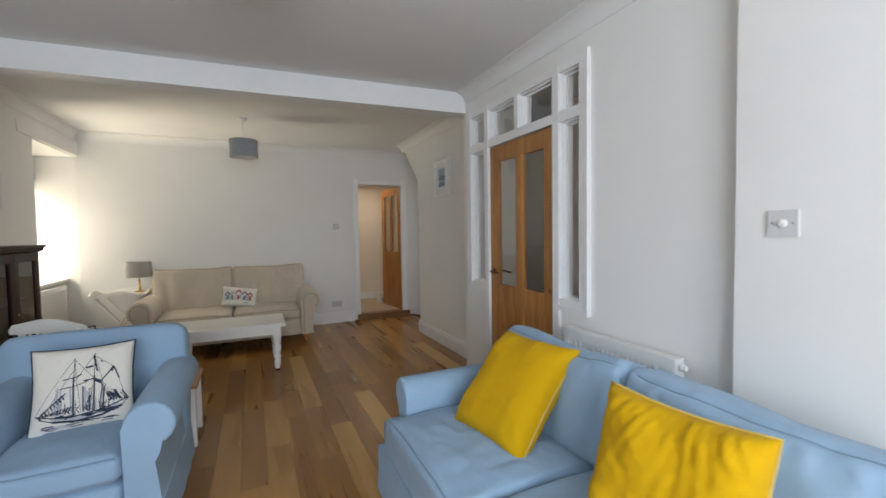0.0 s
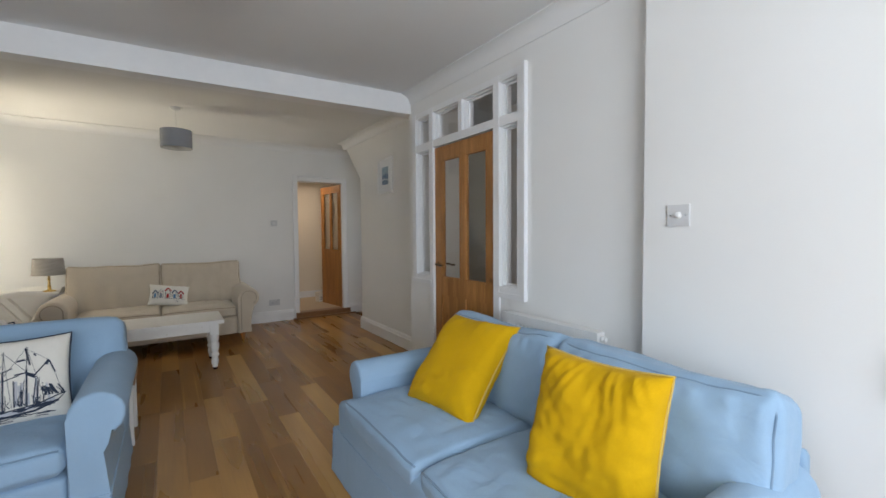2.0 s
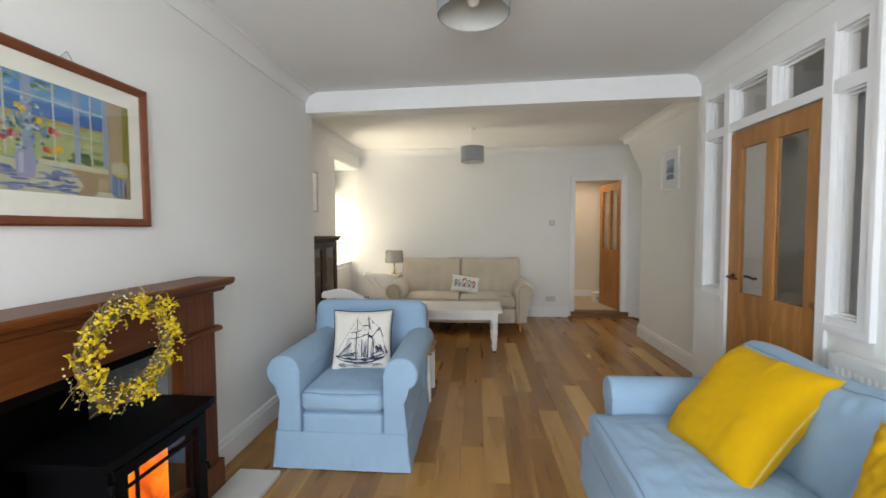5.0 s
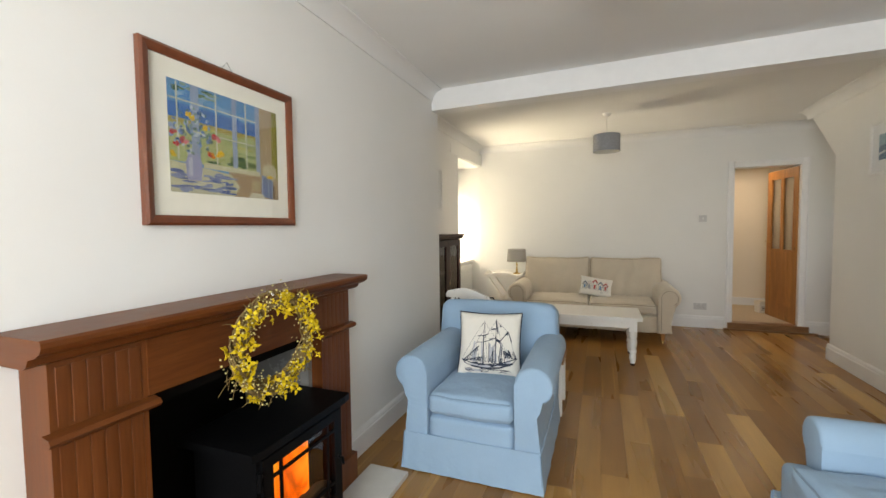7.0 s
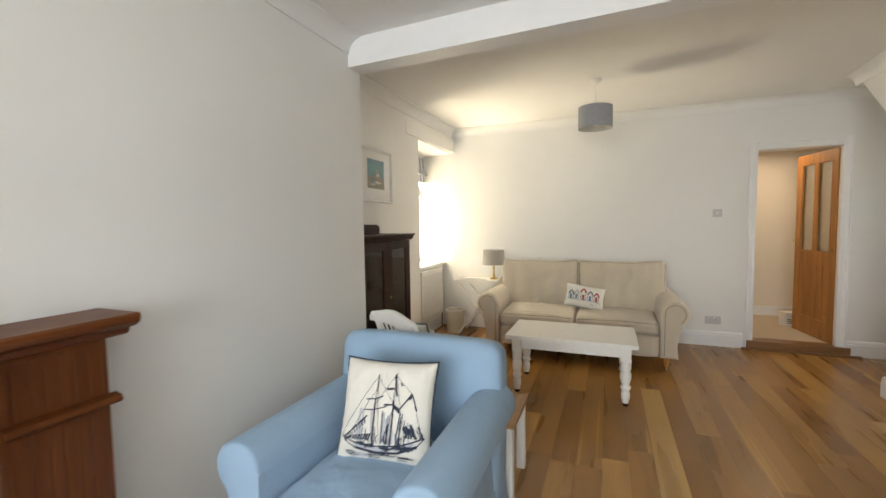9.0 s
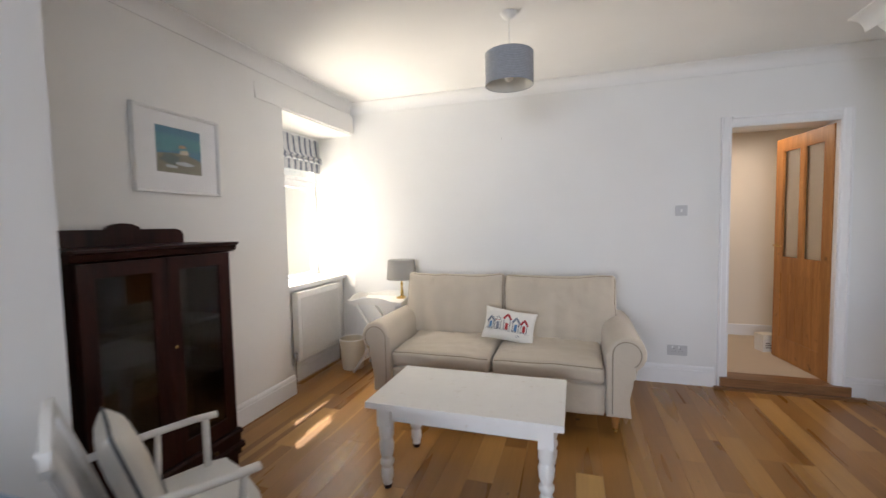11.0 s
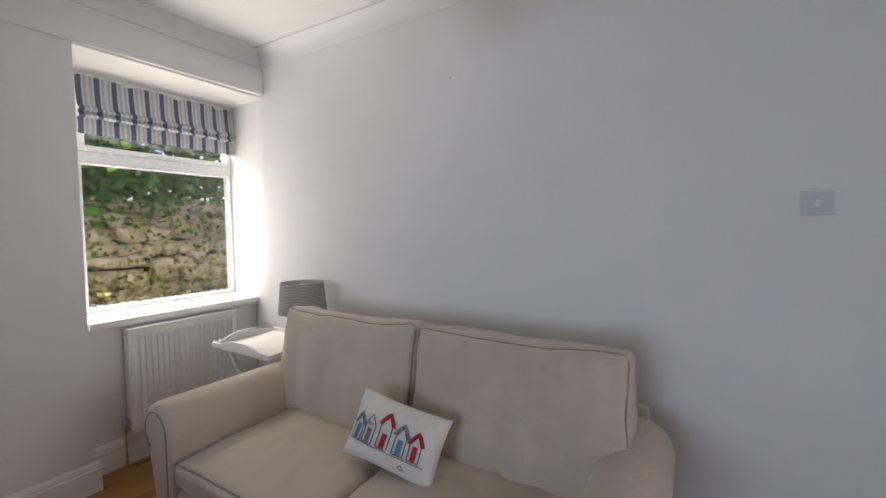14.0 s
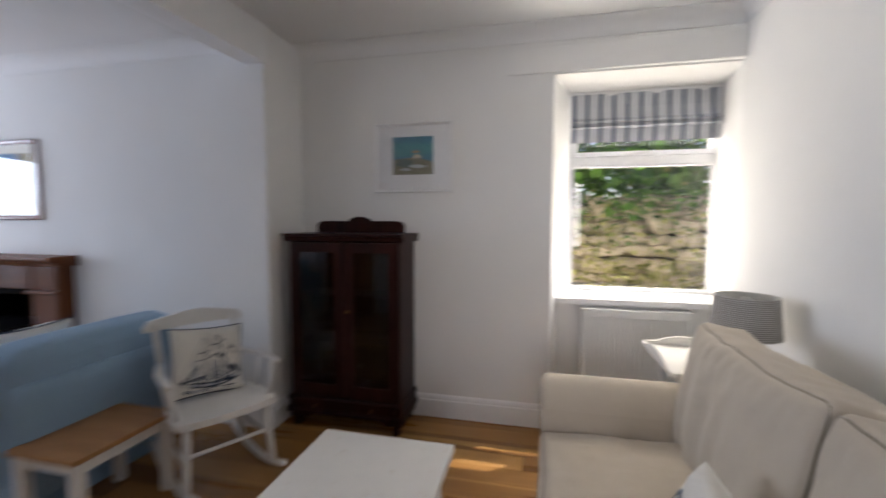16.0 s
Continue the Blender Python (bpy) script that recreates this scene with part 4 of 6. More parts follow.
# ---- wooden furniture of the back room ----
def turned_leg(x, y, z1, mat, parent, foot=True):
    prof = [(0, 0.022), (0.018, 0.022), (0.021, 0.028), (0.018, 0.036), (0.026, 0.06), (0.026, 0.10), (0.020, 0.115), (0.030, 0.135), (0.030, 0.15), (0.022, 0.165), (0.030, 0.20), (0.033, 0.24), (0.026, 0.27), (0.032, 0.285), (0.032, z1 - 0.10), (0, z1 - 0.10)]
    bm = lathe([(r * 1.22, z) for r, z in prof], (x, y, 0), 16)
    box((x - 0.036, y - 0.036, z1 - 0.11), (x + 0.036, y + 0.036, z1), bm)
    leg = part("leg", bm, mat, parent, smooth=True)
    if foot:
        part("glide", lathe([(0, 0), (0.019, 0), (0.022, 0.012), (0.019, 0.024), (0, 0.024)], (x, y, -0.0005), 12), DARK, leg, "dark rubber foot")


t = thing("coffee_table", pose(-0.088, 4.868, 0), "low white painted coffee table with turned legs, paint worn", "coffee table")
bm = prism([(-0.492, -0.285), (0.492, -0.285), (0.492, 0.285), (-0.492, 0.285)], 0.452, 0.484)
part("tabletop", bm, WORN, t, bevel=0.008)
for y in (-0.215, 0.199):
    part("apron", box((-0.40, y, 0.365), (0.40, y + 0.016, 0.452)), WORN, t, bevel=0.002)
for x in (-0.416, 0.400):
    part("apron", box((x, -0.20, 0.365), (x + 0.016, 0.20, 0.452)), WORN, t, bevel=0.002)
for x in (-0.41, 0.41):
    for y in (-0.21, 0.21):
        turned_leg(x, y, 0.452, WORN, t)

# glazed cabinet, local front towards -y
cab = thing("display_cabinet", pose(-1.45, 4.235, 0, 0, 0, 90), "very dark mahogany display cabinet with two glazed doors", "cabinet")
W, D, H = 0.775, 0.315, 1.31
bm = box((-W / 2, 0.02, 0.21), (-W / 2 + 0.022, D, H - 0.03))
box((W / 2 - 0.022, 0.02, 0.21), (W / 2, D, H - 0.03), bm)
box((-W / 2 + 0.022, D - 0.012, 0.21), (W / 2 - 0.022, D, H - 0.03), bm)
box((-W / 2 + 0.022, 0.03, 0.21), (W / 2 - 0.022, D - 0.012, 0.235), bm)
part("body", bm, DARK, cab, bevel=0.002)
for z in (0.56, 0.88):
    part("shelf", box((-W / 2 + 0.024, 0.05, z), (W / 2 - 0.024, D - 0.014, z + 0.016)), DARK, cab)
part("plinth", prism([(-W / 2 - 0.012, 0.06), (-W / 2 - 0.012, 0.19), (-W / 2 + 0.006, 0.21), (W / 2 - 0.006, 0.21), (W / 2 + 0.012, 0.19), (W / 2 + 0.012, 0.06), (W / 2 - 0.10, 0.06), (W / 2 - 0.16, 0.09), (-W / 2 + 0.16, 0.09), (-W / 2 + 0.10, 0.06)], -0.012, D, "y"), DARK, cab, bevel=0.004)
part("plinth_step", prism([(-0.030, 0.098), (-0.030, 0.118), (-0.022, 0.128), (-0.010, 0.130), (D, 0.130), (D, 0.098)], -W / 2 - 0.026, W / 2 + 0.026, "x"), DARK, cab, bevel=0.002)
part("plinth_step", prism([(-0.024, 0.186), (-0.024, 0.198), (-0.012, 0.210), (D, 0.210), (D, 0.186)], -W / 2 - 0.018, W / 2 + 0.018, "x"), DARK, cab, bevel=0.002)
part("drawer_front", box((-W / 2 + 0.03, -0.020, 0.134), (W / 2 - 0.03, -0.010, 0.184)), DARK, cab, bevel=0.004)
for x in (-0.2, 0.2):
    part("knob", spun(lathe([(0, 0), (0.006, 0), (0.006, 0.012), (0.013, 0.018), (0.011, 0.026), (0, 0.028)], seg=12), pose(x, -0.019, 0.159, 90)), BRONZE, cab, smooth=True)
for x in (-W / 2 + 0.01, W / 2 - 0.05):
    for y in (-0.008, D - 0.05):
        part("foot", prism([(x, y), (x + 0.04, y), (x + 0.04, y + 0.04), (x, y + 0.04)], 0.0, 0.10), DARK, cab, bevel=0.004)
part("cornice", prism([(-0.045, H), (-0.045, H - 0.012), (-0.030, H - 0.020), (-0.022, H - 0.045), (0.0, H - 0.055), (D, H - 0.055), (D, H)], -W / 2 - 0.03, W / 2 + 0.03, "x"), DARK, cab, bevel=0.003)
gal = [(-0.33, H + 0.001), (-0.33, H + 0.05), (-0.315, H + 0.072), (-0.28, H + 0.082), (-0.085, H + 0.082), (-0.07, H + 0.098), (-0.035, H + 0.110), (0.0, H + 0.113), (0.035, H + 0.110), (0.07, H + 0.098), (0.085, H + 0.082), (0.28, H + 0.082), (0.315, H + 0.072), (0.33, H + 0.05), (0.33, H + 0.001)]
part("gallery", prism(gal, D - 0.05, D - 0.025, "y"), DARK, cab, "shaped upstand with a raised middle", bevel=0.003)
for i, (x0, x1) in enumerate(((-W / 2 + 0.003, -0.002), (0.002, W / 2 - 0.003))):
    z0, z1 = 0.215, H - 0.058
    bm = bmesh.new()
    for a, b, c0, d0 in ((x0, x0 + 0.058, z0, z1), (x1 - 0.058, x1, z0, z1), (x0 + 0.058, x1 - 0.058, z0, z0 + 0.085), (x0 + 0.058, x1 - 0.058, z1 - 0.065, z1)):
        box((a, -0.004, c0), (b, 0.018, d0), bm)
    door = part("door", bm, DARK, cab, bevel=0.003)
    part("pane", box((x0 + 0.052, 0.007, z0 + 0.08), (x1 - 0.052, 0.010, z1 - 0.06)), DIMMING_GLASS, door)
    bm = bmesh.new()
    for a, b, c0, d0 in ((x0 + 0.058, x0 + 0.068, z0 + 0.085, z1 - 0.065), (x1 - 0.068, x1 - 0.058, z0 + 0.085, z1 - 0.065)):
        box((a, -0.001, c0), (b, 0.006, d0), bm)
    part("bead", bm, DARK, door)
    if i == 1:
        part("escutcheon", spun(lathe([(0, 0), (0.008, 0), (0.007, 0.004), (0, 0.005)], seg=12), pose(x0 + 0.028, -0.004, 0.80, 90)), BRASS, door, smooth=True)

# rocking chair, local front towards -y
rc = thing("rocking_chair", pose(-0.865, 3.755, 0, 0, 0, 150), "small white painted rocking chair with spindle back", "chair")
seat = [(0.235, -0.22), (0.25, -0.16), (0.235, 0.02), (0.20, 0.20), (-0.20, 0.20), (-0.235, 0.02), (-0.25, -0.16), (-0.235, -0.22), (-0.10, -0.245), (0.10, -0.245)]
part("seat", prism(seat, 0.385, 0.420), WORN, rc, bevel=0.010, smooth=True)
for sx in (-1, 1):
    rk = [(sx * 0.215, -0.34 + 0.76 * k / 12, 0.022 + 0.115 * ((k / 12 - 0.50) * 2) ** 2 * 0.62) for k in range(13)]
    part("rocker", tube(rk, 0.019, 8), WORN, rc, smooth="all")
    part("leg", tube([(sx * 0.19, -0.17, 0.39), (sx * 0.205, -0.195, 0.22), (sx * 0.215, -0.205, 0.05)], 0.020, 10), WORN, rc, smooth="all")
    part("leg", tube([(sx * 0.165, 0.15, 0.39), (sx * 0.195, 0.20, 0.2), (sx * 0.215, 0.225, 0.06)], 0.018, 10), WORN, rc, smooth="all")
    part("stretcher", tube([(sx * 0.207, -0.19, 0.20), (sx * 0.203, 0.20, 0.19)], 0.011, 8), WORN, rc, smooth="all")
    part("back_post", tube([(sx * 0.19, 0.175, 0.41), (sx * 0.20, 0.235, 0.62), (sx * 0.205, 0.305, 0.83)], 0.017, 10), WORN, rc, smooth="all")
    arm = [(sx * 0.205, 0.22, 0.60), (sx * 0.25, 0.05, 0.605), (sx * 0.265, -0.12, 0.61), (sx * 0.262, -0.20, 0.607)]
    bm = tube(arm, 0.021, 10)
    for v in bm.verts:
        v.co.z = 0.606 + (v.co.z - 0.606) * 0.62
    part("arm", bm, WORN, rc, smooth="all")
    part("arm_post", tube([(sx * 0.225, -0.15, 0.415), (sx * 0.252, -0.155, 0.60)], 0.014, 10), WORN, rc, smooth="all")
    part("arm_post", tube([(sx * 0.220, 0.02, 0.415), (sx * 0.245, 0.01, 0.60)], 0.011, 10), WORN, rc, smooth="all")
part("stretcher", tube([(-0.207, -0.19, 0.235), (0.207, -0.19, 0.235)], 0.011, 8), WORN, rc, smooth="all")
for k in range(6):
    x = -0.135 + 0.054 * k
    part("spindle", tube([(x * 0.95, 0.18, 0.415), (x, 0.24, 0.62), (x * 1.03, 0.303, 0.80)], 0.008, 8), WORN, rc, smooth="all")
crest = [(-0.255, 0.775), (-0.262, 0.80), (-0.235, 0.835), (-0.16, 0.85), (-0.08, 0.868), (0.0, 0.876), (0.08, 0.868), (0.16, 0.85), (0.235, 0.835), (0.262, 0.80), (0.255, 0.775), (0.12, 0.785), (0.0, 0.788), (-0.12, 0.785)]
part("crest_rail", prism(crest, 0.288, 0.313, "y"), WORN, rc, bevel=0.006)
ship_cushion(pose(-0.865, 3.755, 0, 0, 0, 150) @ pose(0.0, 0.115, 0.605, -17, 5, 0), "white square cushion with a ship print on the rocking chair", 0.38, 0.38, 0.11, 3)

# low table behind the armchair
st = thing("side_table", pose(-0.47, 3.45, 0), "low side table with a pine top on white legs", "side table")
part("tabletop", box((-0.245, -0.19, 0.385), (0.245, 0.19, 0.408)), PINE_TOP, st, bevel=0.004)
for y in (-0.162, 0.146):
    part("apron", box((-0.19, y, 0.325), (0.19, y + 0.016, 0.385)), WORN, st)
for x in (-0.217, 0.201):
    part("apron", box((x, -0.135, 0.325), (x + 0.016, 0.135, 0.385)), WORN, st)
for sx in (-1, 1):
    for sy in (-1, 1):
        x, y = sx * 0.21, sy * 0.155
        part("leg", box((x - 0.022, y - 0.022, 0.0), (x + 0.022, y + 0.022, 0.385)), WORN, st, bevel=0.004)

# butler's tray on a folding stand
tr = thing("tray_table", pose(-1.30, 6.30, 0) @ Matrix.Diagonal((0.92, 1, 1, 1)), "white tray table with scalloped edges on crossed legs", "side table")
part("tray", box((-0.29, -0.21, 0.665), (0.29, 0.21, 0.679)), WORN, tr, bevel=0.002)
scal = [(-0.29, 0.680), (-0.29, 0.700), (-0.20, 0.703), (-0.14, 0.720), (-0.07, 0.732), (0.07, 0.732), (0.14, 0.720), (0.20, 0.703), (0.29, 0.700), (0.29, 0.680)]
for y in (-0.222, 0.211):
    part("tray_side", prism(scal, y, y + 0.011, "y"), WORN, tr, bevel=0.002)
scal2 = [(y * 0.72, z) for y, z in scal]
for x in (-0.302, 0.291):
    bm = prism(scal2, x, x + 0.011, "x")
    part("tray_side", bm, WORN, tr, bevel=0.002)
for y in (-0.16, 0.16):
    for s in (-1, 1):
        yy = y + 0.016 * s
        part("leg", tube([(s * 0.26, yy, 0.012), (-s * 0.24, yy, 0.655)], 0.014, 8), WORN, tr, smooth="all")
for x, z in ((-0.24, 0.645), (0.24, 0.645), (-0.18, 0.115), (0.18, 0.115)):
    part("stretcher", tube([(x, -0.18, z), (x, 0.18, z)], 0.010, 8), WORN, tr, smooth="all")

lm = thing("table_lamp", pose(-1.155, 6.42, 0.680), "brass table lamp with a grey ribbed drum shade", "lamp")
part("stem", lathe([(0, 0), (0.055, 0), (0.055, 0.010), (0.022, 0.020), (0.012, 0.035), (0.018, 0.055), (0.012, 0.075), (0.009, 0.12), (0.016, 0.135), (0.009, 0.15), (0.009, 0.27), (0, 0.27)], seg=20), BRASS, lm, smooth=True)


def drum_shade(parent, r0, r1, z0, z1, ribs, mat=None):
    """A thin drum with fine ribs outside and a pale lining."""
    out = []
    n = ribs * 2
    for i in range(n + 1):
        k = i / n
        out.append((r0 + (r1 - r0) * k + (0.0012 if i % 2 else 0.0), z0 + (z1 - z0) * k))
    bm = bmesh.new()
    prof = out + [(r1 - 0.003, z1), (r0 - 0.003, z0), out[0]]
    seg = 48
    rings = [[bm.verts.new((r * math.cos(2 * math.pi * j / seg), r * math.sin(2 * math.pi * j / seg), z)) for j in range(seg)] for r, z in prof[:-1]]
    rings.append(rings[0])
    for a, b in zip(rings[:-2], rings[1:-1]):
        for j in range(seg):
            bm.faces.new((a[j], a[(j + 1) % seg], b[(j + 1) % seg], b[j]))
    sh = part("shade", bm, mat or GREY_SHADE, parent, smooth=True)
    bm = bmesh.new()
    rr = [[bm.verts.new((r * math.cos(2 * math.pi * j / seg), r * math.sin(2 * math.pi * j / seg), z)) for j in range(seg)] for r, z in ((r0 - 0.0045, z0 + 0.002), (r1 - 0.0045, z1 - 0.002))]
    for j in range(seg):
        bm.faces.new((rr[0][j], rr[0][(j + 1) % seg], rr[1][(j + 1) % seg], rr[1][j]))
    part("lining", bm, SHADE_IN, sh, smooth="all")
    bm = bmesh.new()
    for a in range(3):
        c, s = math.cos(a * 2.094), math.sin(a * 2.094)
        tube([(0.014 * c, 0.014 * s, z1 - 0.025), ((r1 - 0.004) * c, (r1 - 0.004) * s, z1 - 0.006)], 0.0018, 6, bm)
    part("spider", bm, STEEL, sh)
    return sh


drum_shade(lm, 0.145, 0.128, 0.185, 0.372, 20, LAMP_SHADE)
part("bulb_holder", lathe([(0, 0.27), (0.014, 0.27), (0.014, 0.31), (0, 0.31)], seg=12), BRASS, lm)
part("bulb", lathe([(0.0, 0.31), (0.012, 0.312), (0.022, 0.33), (0.024, 0.345), (0.016, 0.362), (0, 0.368)], seg=14), SHADE_IN, lm, smooth="all")

wb = thing("waste_bin", pose(-1.63, 6.27, 0), "round cream woven waste basket", "bin")
out = []
for i in range(25):
    k = i / 24
    out.append((0.098 + 0.024 * k + (0.0025 if i % 2 else 0), 0.29 * k))
bm = lathe([(0, 0.001)] + out + [(0.114, 0.29), (0.092, 0.012), (0, 0.012)], seg=32)
part("basket", bm, plain("cream_woven_fibre", (0.62, 0.55, 0.43), 0.9), wb, smooth=True)
part("rim", tube([(0.121 * math.cos(a * math.pi / 12), 0.121 * math.sin(a * math.pi / 12), 0.292) for a in range(25)], 0.006, 8), WORN, wb, smooth="all")


# ---- hanging lamps ----
def pendant(m, label, drop, r, h):
    p = thing("pendant_lamp", m, label, "lamp", "pendant lamps")
    part("ceiling_rose", lathe([(0, 0), (0.048, 0), (0.046, -0.012), (0.030, -0.030), (0.010, -0.040), (0, -0.040)], seg=24), PLASTIC, p, smooth=True)
    part("flex", tube([(0, 0, -0.038), (0.002, 0, -drop * 0.6), (0, 0, -drop - 0.02)], 0.0035, 8), PLASTIC, p)
    part("bulb_holder", lathe([(0, -drop), (0.019, -drop), (0.021, -drop - 0.03), (0.019, -drop - 0.06), (0, -drop - 0.06)], seg=16), PLASTIC, p, smooth=True)
    part("bulb", lathe([(0, -drop - 0.06), (0.014, -drop - 0.062), (0.029, -drop - 0.095), (0.030, -drop - 0.115), (0.020, -drop - 0.138), (0, -drop - 0.145)], seg=18), plain("pearl_bulb", (0.85, 0.84, 0.80), 0.2), p, smooth="all")
    drum_shade(p, r, r, -drop - h + 0.02, -drop + 0.02, 24)
    return p


pendant(pose(0.075, 5.27, ZC - 0.001), "grey drum pendant lamp hanging from the ceiling, unlit", 0.255, 0.142, 0.185)
pendant(pose(0.117, 1.95, ZN - 0.001), "grey drum pendant lamp hanging from the ceiling, unlit", 0.058, 0.16, 0.20)


# ---- fireplace ----
fp = thing("fireplace", pose(XL, 1.45, 0), "red-brown mahogany fire surround with fluted sides", "fireplace")
part("mantel_shelf", prism([(0.002, 1.06), (0.135, 1.06), (0.150, 1.068), (0.158, 1.085), (0.185, 1.092), (0.205, 1.104), (0.212, 1.116), (0.212, 1.128), (0.205, 1.134), (0.002, 1.134)], -0.695, 0.695, "y"), MAHOG, fp, bevel=0.003)
part("frieze", box((0.002, -0.41, 0.89), (0.128, 0.41, 1.06)), MAHOG, fp, bevel=0.003)
for s in (-1, 1):
    y0, y1 = sorted((s * 0.41, s * 0.645))
    col = part("pilaster", box((0.002, y0, 0.0), (0.122, y1, 1.06)), MAHOG_V, fp, bevel=0.004)
    for zz0, zz1 in ((0.20, 0.845), (0.895, 1.045)):
        n = 6
        w = (y1 - y0 - 0.03) / n
        for i in range(n):
            a = y0 + 0.015 + i * w
            bm = prism([(0.1222, a + 0.0004), (0.1238, a + 0.002), (0.1250, a + w / 2), (0.1238, a + w - 0.002), (0.1222, a + w - 0.0004)], zz0, zz1)
            part("reed", bm, MAHOG_V, col, smooth=True)
    part("band", prism([(0.1225, 0.852), (0.150, 0.858), (0.158, 0.868), (0.150, 0.880), (0.1225, 0.886)], y0 - 0.018, y1 + 0.018, "y"), MAHOG, col, bevel=0.002)
    part("plinth", box((0.002, y0 - 0.014, 0.0), (0.146, y1 + 0.014, 0.17)), MAHOG_V, col, bevel=0.006)
    part("inner_slip", box((0.010, min(s * 0.41, s * 0.385), 0.024), (0.06, max(s * 0.41, s * 0.385), 0.89)), plain("dark_grey_slip", (0.20, 0.19, 0.18), 0.5, 0, 0.5, 0.25, 12), fp)
part("inner_slip", box((0.012, -0.385, 0.83), (0.058, 0.385, 0.89)), MATT_BLACK, fp)
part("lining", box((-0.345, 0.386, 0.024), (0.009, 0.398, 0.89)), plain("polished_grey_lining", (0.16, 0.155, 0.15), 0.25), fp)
part("lining", box((-0.345, -0.398, 0.024), (0.009, -0.386, 0.89)), MATT_BLACK, fp)
part("lining", box((-0.345, -0.386, 0.885), (0.009, 0.386, 0.897)), MATT_BLACK, fp)
part("fireback", box((-0.36, -0.398, 0.024), (-0.345, 0.398, 0.898)), MATT_BLACK, fp)

hearth = thing("hearth", pose(XL, 1.45, 0), "pale mottled stone hearth slab in front of the stove", "hearth")
part("slab", box((-0.36, -0.395, 0.0005), (0.0, 0.395, 0.022)), MARBLE, hearth)
part("slab", box((0.148, -0.80, 0.0005), (0.385, 0.795, 0.026)), MARBLE, hearth, bevel=0.005)
part("slab", box((0.0, -0.395, 0.0005), (0.148, 0.395, 0.024)), MARBLE, hearth)

# black stove
sv = thing("stove", pose(-1.085, 1.535, 0.026), "black stove with a glowing flame screen behind barred glass", "stove")
bm = box((-0.30, -0.245, 0.07), (-0.004, -0.2255, 0.5525))
box((-0.30, 0.2355, 0.07), (-0.004, 0.255, 0.5525), bm)
box((-0.30, -0.2255, 0.07), (-0.28, 0.2355, 0.5525), bm)
box((-0.28, -0.2255, 0.086), (-0.022, 0.2355, 0.115), bm)
box((-0.28, -0.2255, 0.535), (-0.022, 0.2355, 0.5525), bm)
part("body", bm, IRON, sv)
part("top_plate", prism([(0.022, -0.285), (0.030, -0.24), (0.030, 0.24), (0.022, 0.285), (-0.33, 0.285), (-0.33, -0.285)], 0.568, 0.598), IRON, sv, bevel=0.008)
part("top_step", prism([(0.0, -0.262), (0.0, 0.262), (-0.31, 0.262), (-0.31, -0.262)], 0.553, 0.569), IRON, sv, bevel=0.003)
part("base_plate", box((-0.31, -0.26, 0.05), (0.012, 0.26, 0.085)), IRON, sv, bevel=0.008)
for x in (-0.27, -0.03):
    for y in (-0.21, 0.21):
        part("leg", lathe([(0, 0), (0.020, 0), (0.022, 0.01), (0.015, 0.03), (0.024, 0.055), (0, 0.055)], (x, y, 0), 12), IRON, sv, smooth=True)
door = part("door", bars((-0.225, 0.12, 0.235, 0.545), (-0.175, 0.17, 0.19, 0.505), -0.020, 0.006), IRON, sv, "barred stove door", bevel=0.004)
part("pane", box((-0.012, -0.178, 0.168), (-0.009, 0.193, 0.508)), GLASS, door)
for y in (-0.13, 0.148):
    part("bar", box((-0.006, y - 0.005, 0.168), (0.004, y + 0.005, 0.508)), IRON, door, bevel=0.002)
for z in (0.225, 0.46):
    part("bar", box((-0.0065, -0.178, z - 0.005), (0.0045, 0.193, z + 0.005)), IRON, door, bevel=0.002)
for z in (0.20, 0.44):
    part("hinge", lathe([(0, 0), (0.008, 0), (0.011, 0.012), (0.008, 0.024), (0.008, 0.045), (0.011, 0.057), (0.008, 0.069), (0, 0.069)], (0.004, -0.238, z), 10), IRON, door, smooth=True)
part("handle", tube([(0.006, 0.215, 0.33), (0.026, 0.218, 0.33), (0.030, 0.218, 0.30)], 0.006, 8), IRON, door, smooth="all")
part("firebox", box((-0.235, -0.19, 0.10), (-0.225, 0.21, 0.52)), MATT_BLACK, sv)
fl = Shader("flame", (0.02, 0.008, 0.004), 0.5)
fc = fl.ramp(fl.noise(fl.scaled((4, 4, 2.2)), 1.6, 3, 0.5, 0.6), [(0.30, (0.10, 0.006, 0.0)), (0.44, (0.75, 0.10, 0.004)), (0.56, (1.0, 0.24, 0.014)), (0.74, (1.0, 0.46, 0.06))])
fl.put(fc, fl.b.inputs["Emission Color"])
fl.b.inputs["Emission Strength"].default_value = 1.3
EMBER = glowing("ember", (1.0, 0.10, 0.01), 0.9)
part("flame_screen", box((-0.168, -0.205, 0.13), (-0.162, 0.215, 0.525)), fl.m, sv, "glowing orange flame-effect screen")
for k in range(4):
    y = -0.12 + 0.09 * k
    part("log", tube([(-0.13 + 0.02 * k, y - 0.10, 0.165 + 0.02 * (k % 2)), (-0.08, y + 0.02, 0.19), (-0.055, y + 0.12, 0.185 - 0.01 * k)], 0.028, 9), EMBER if k in (0, 1) else plain("charred_log", (0.06, 0.04, 0.03), 0.95), sv, smooth=True)

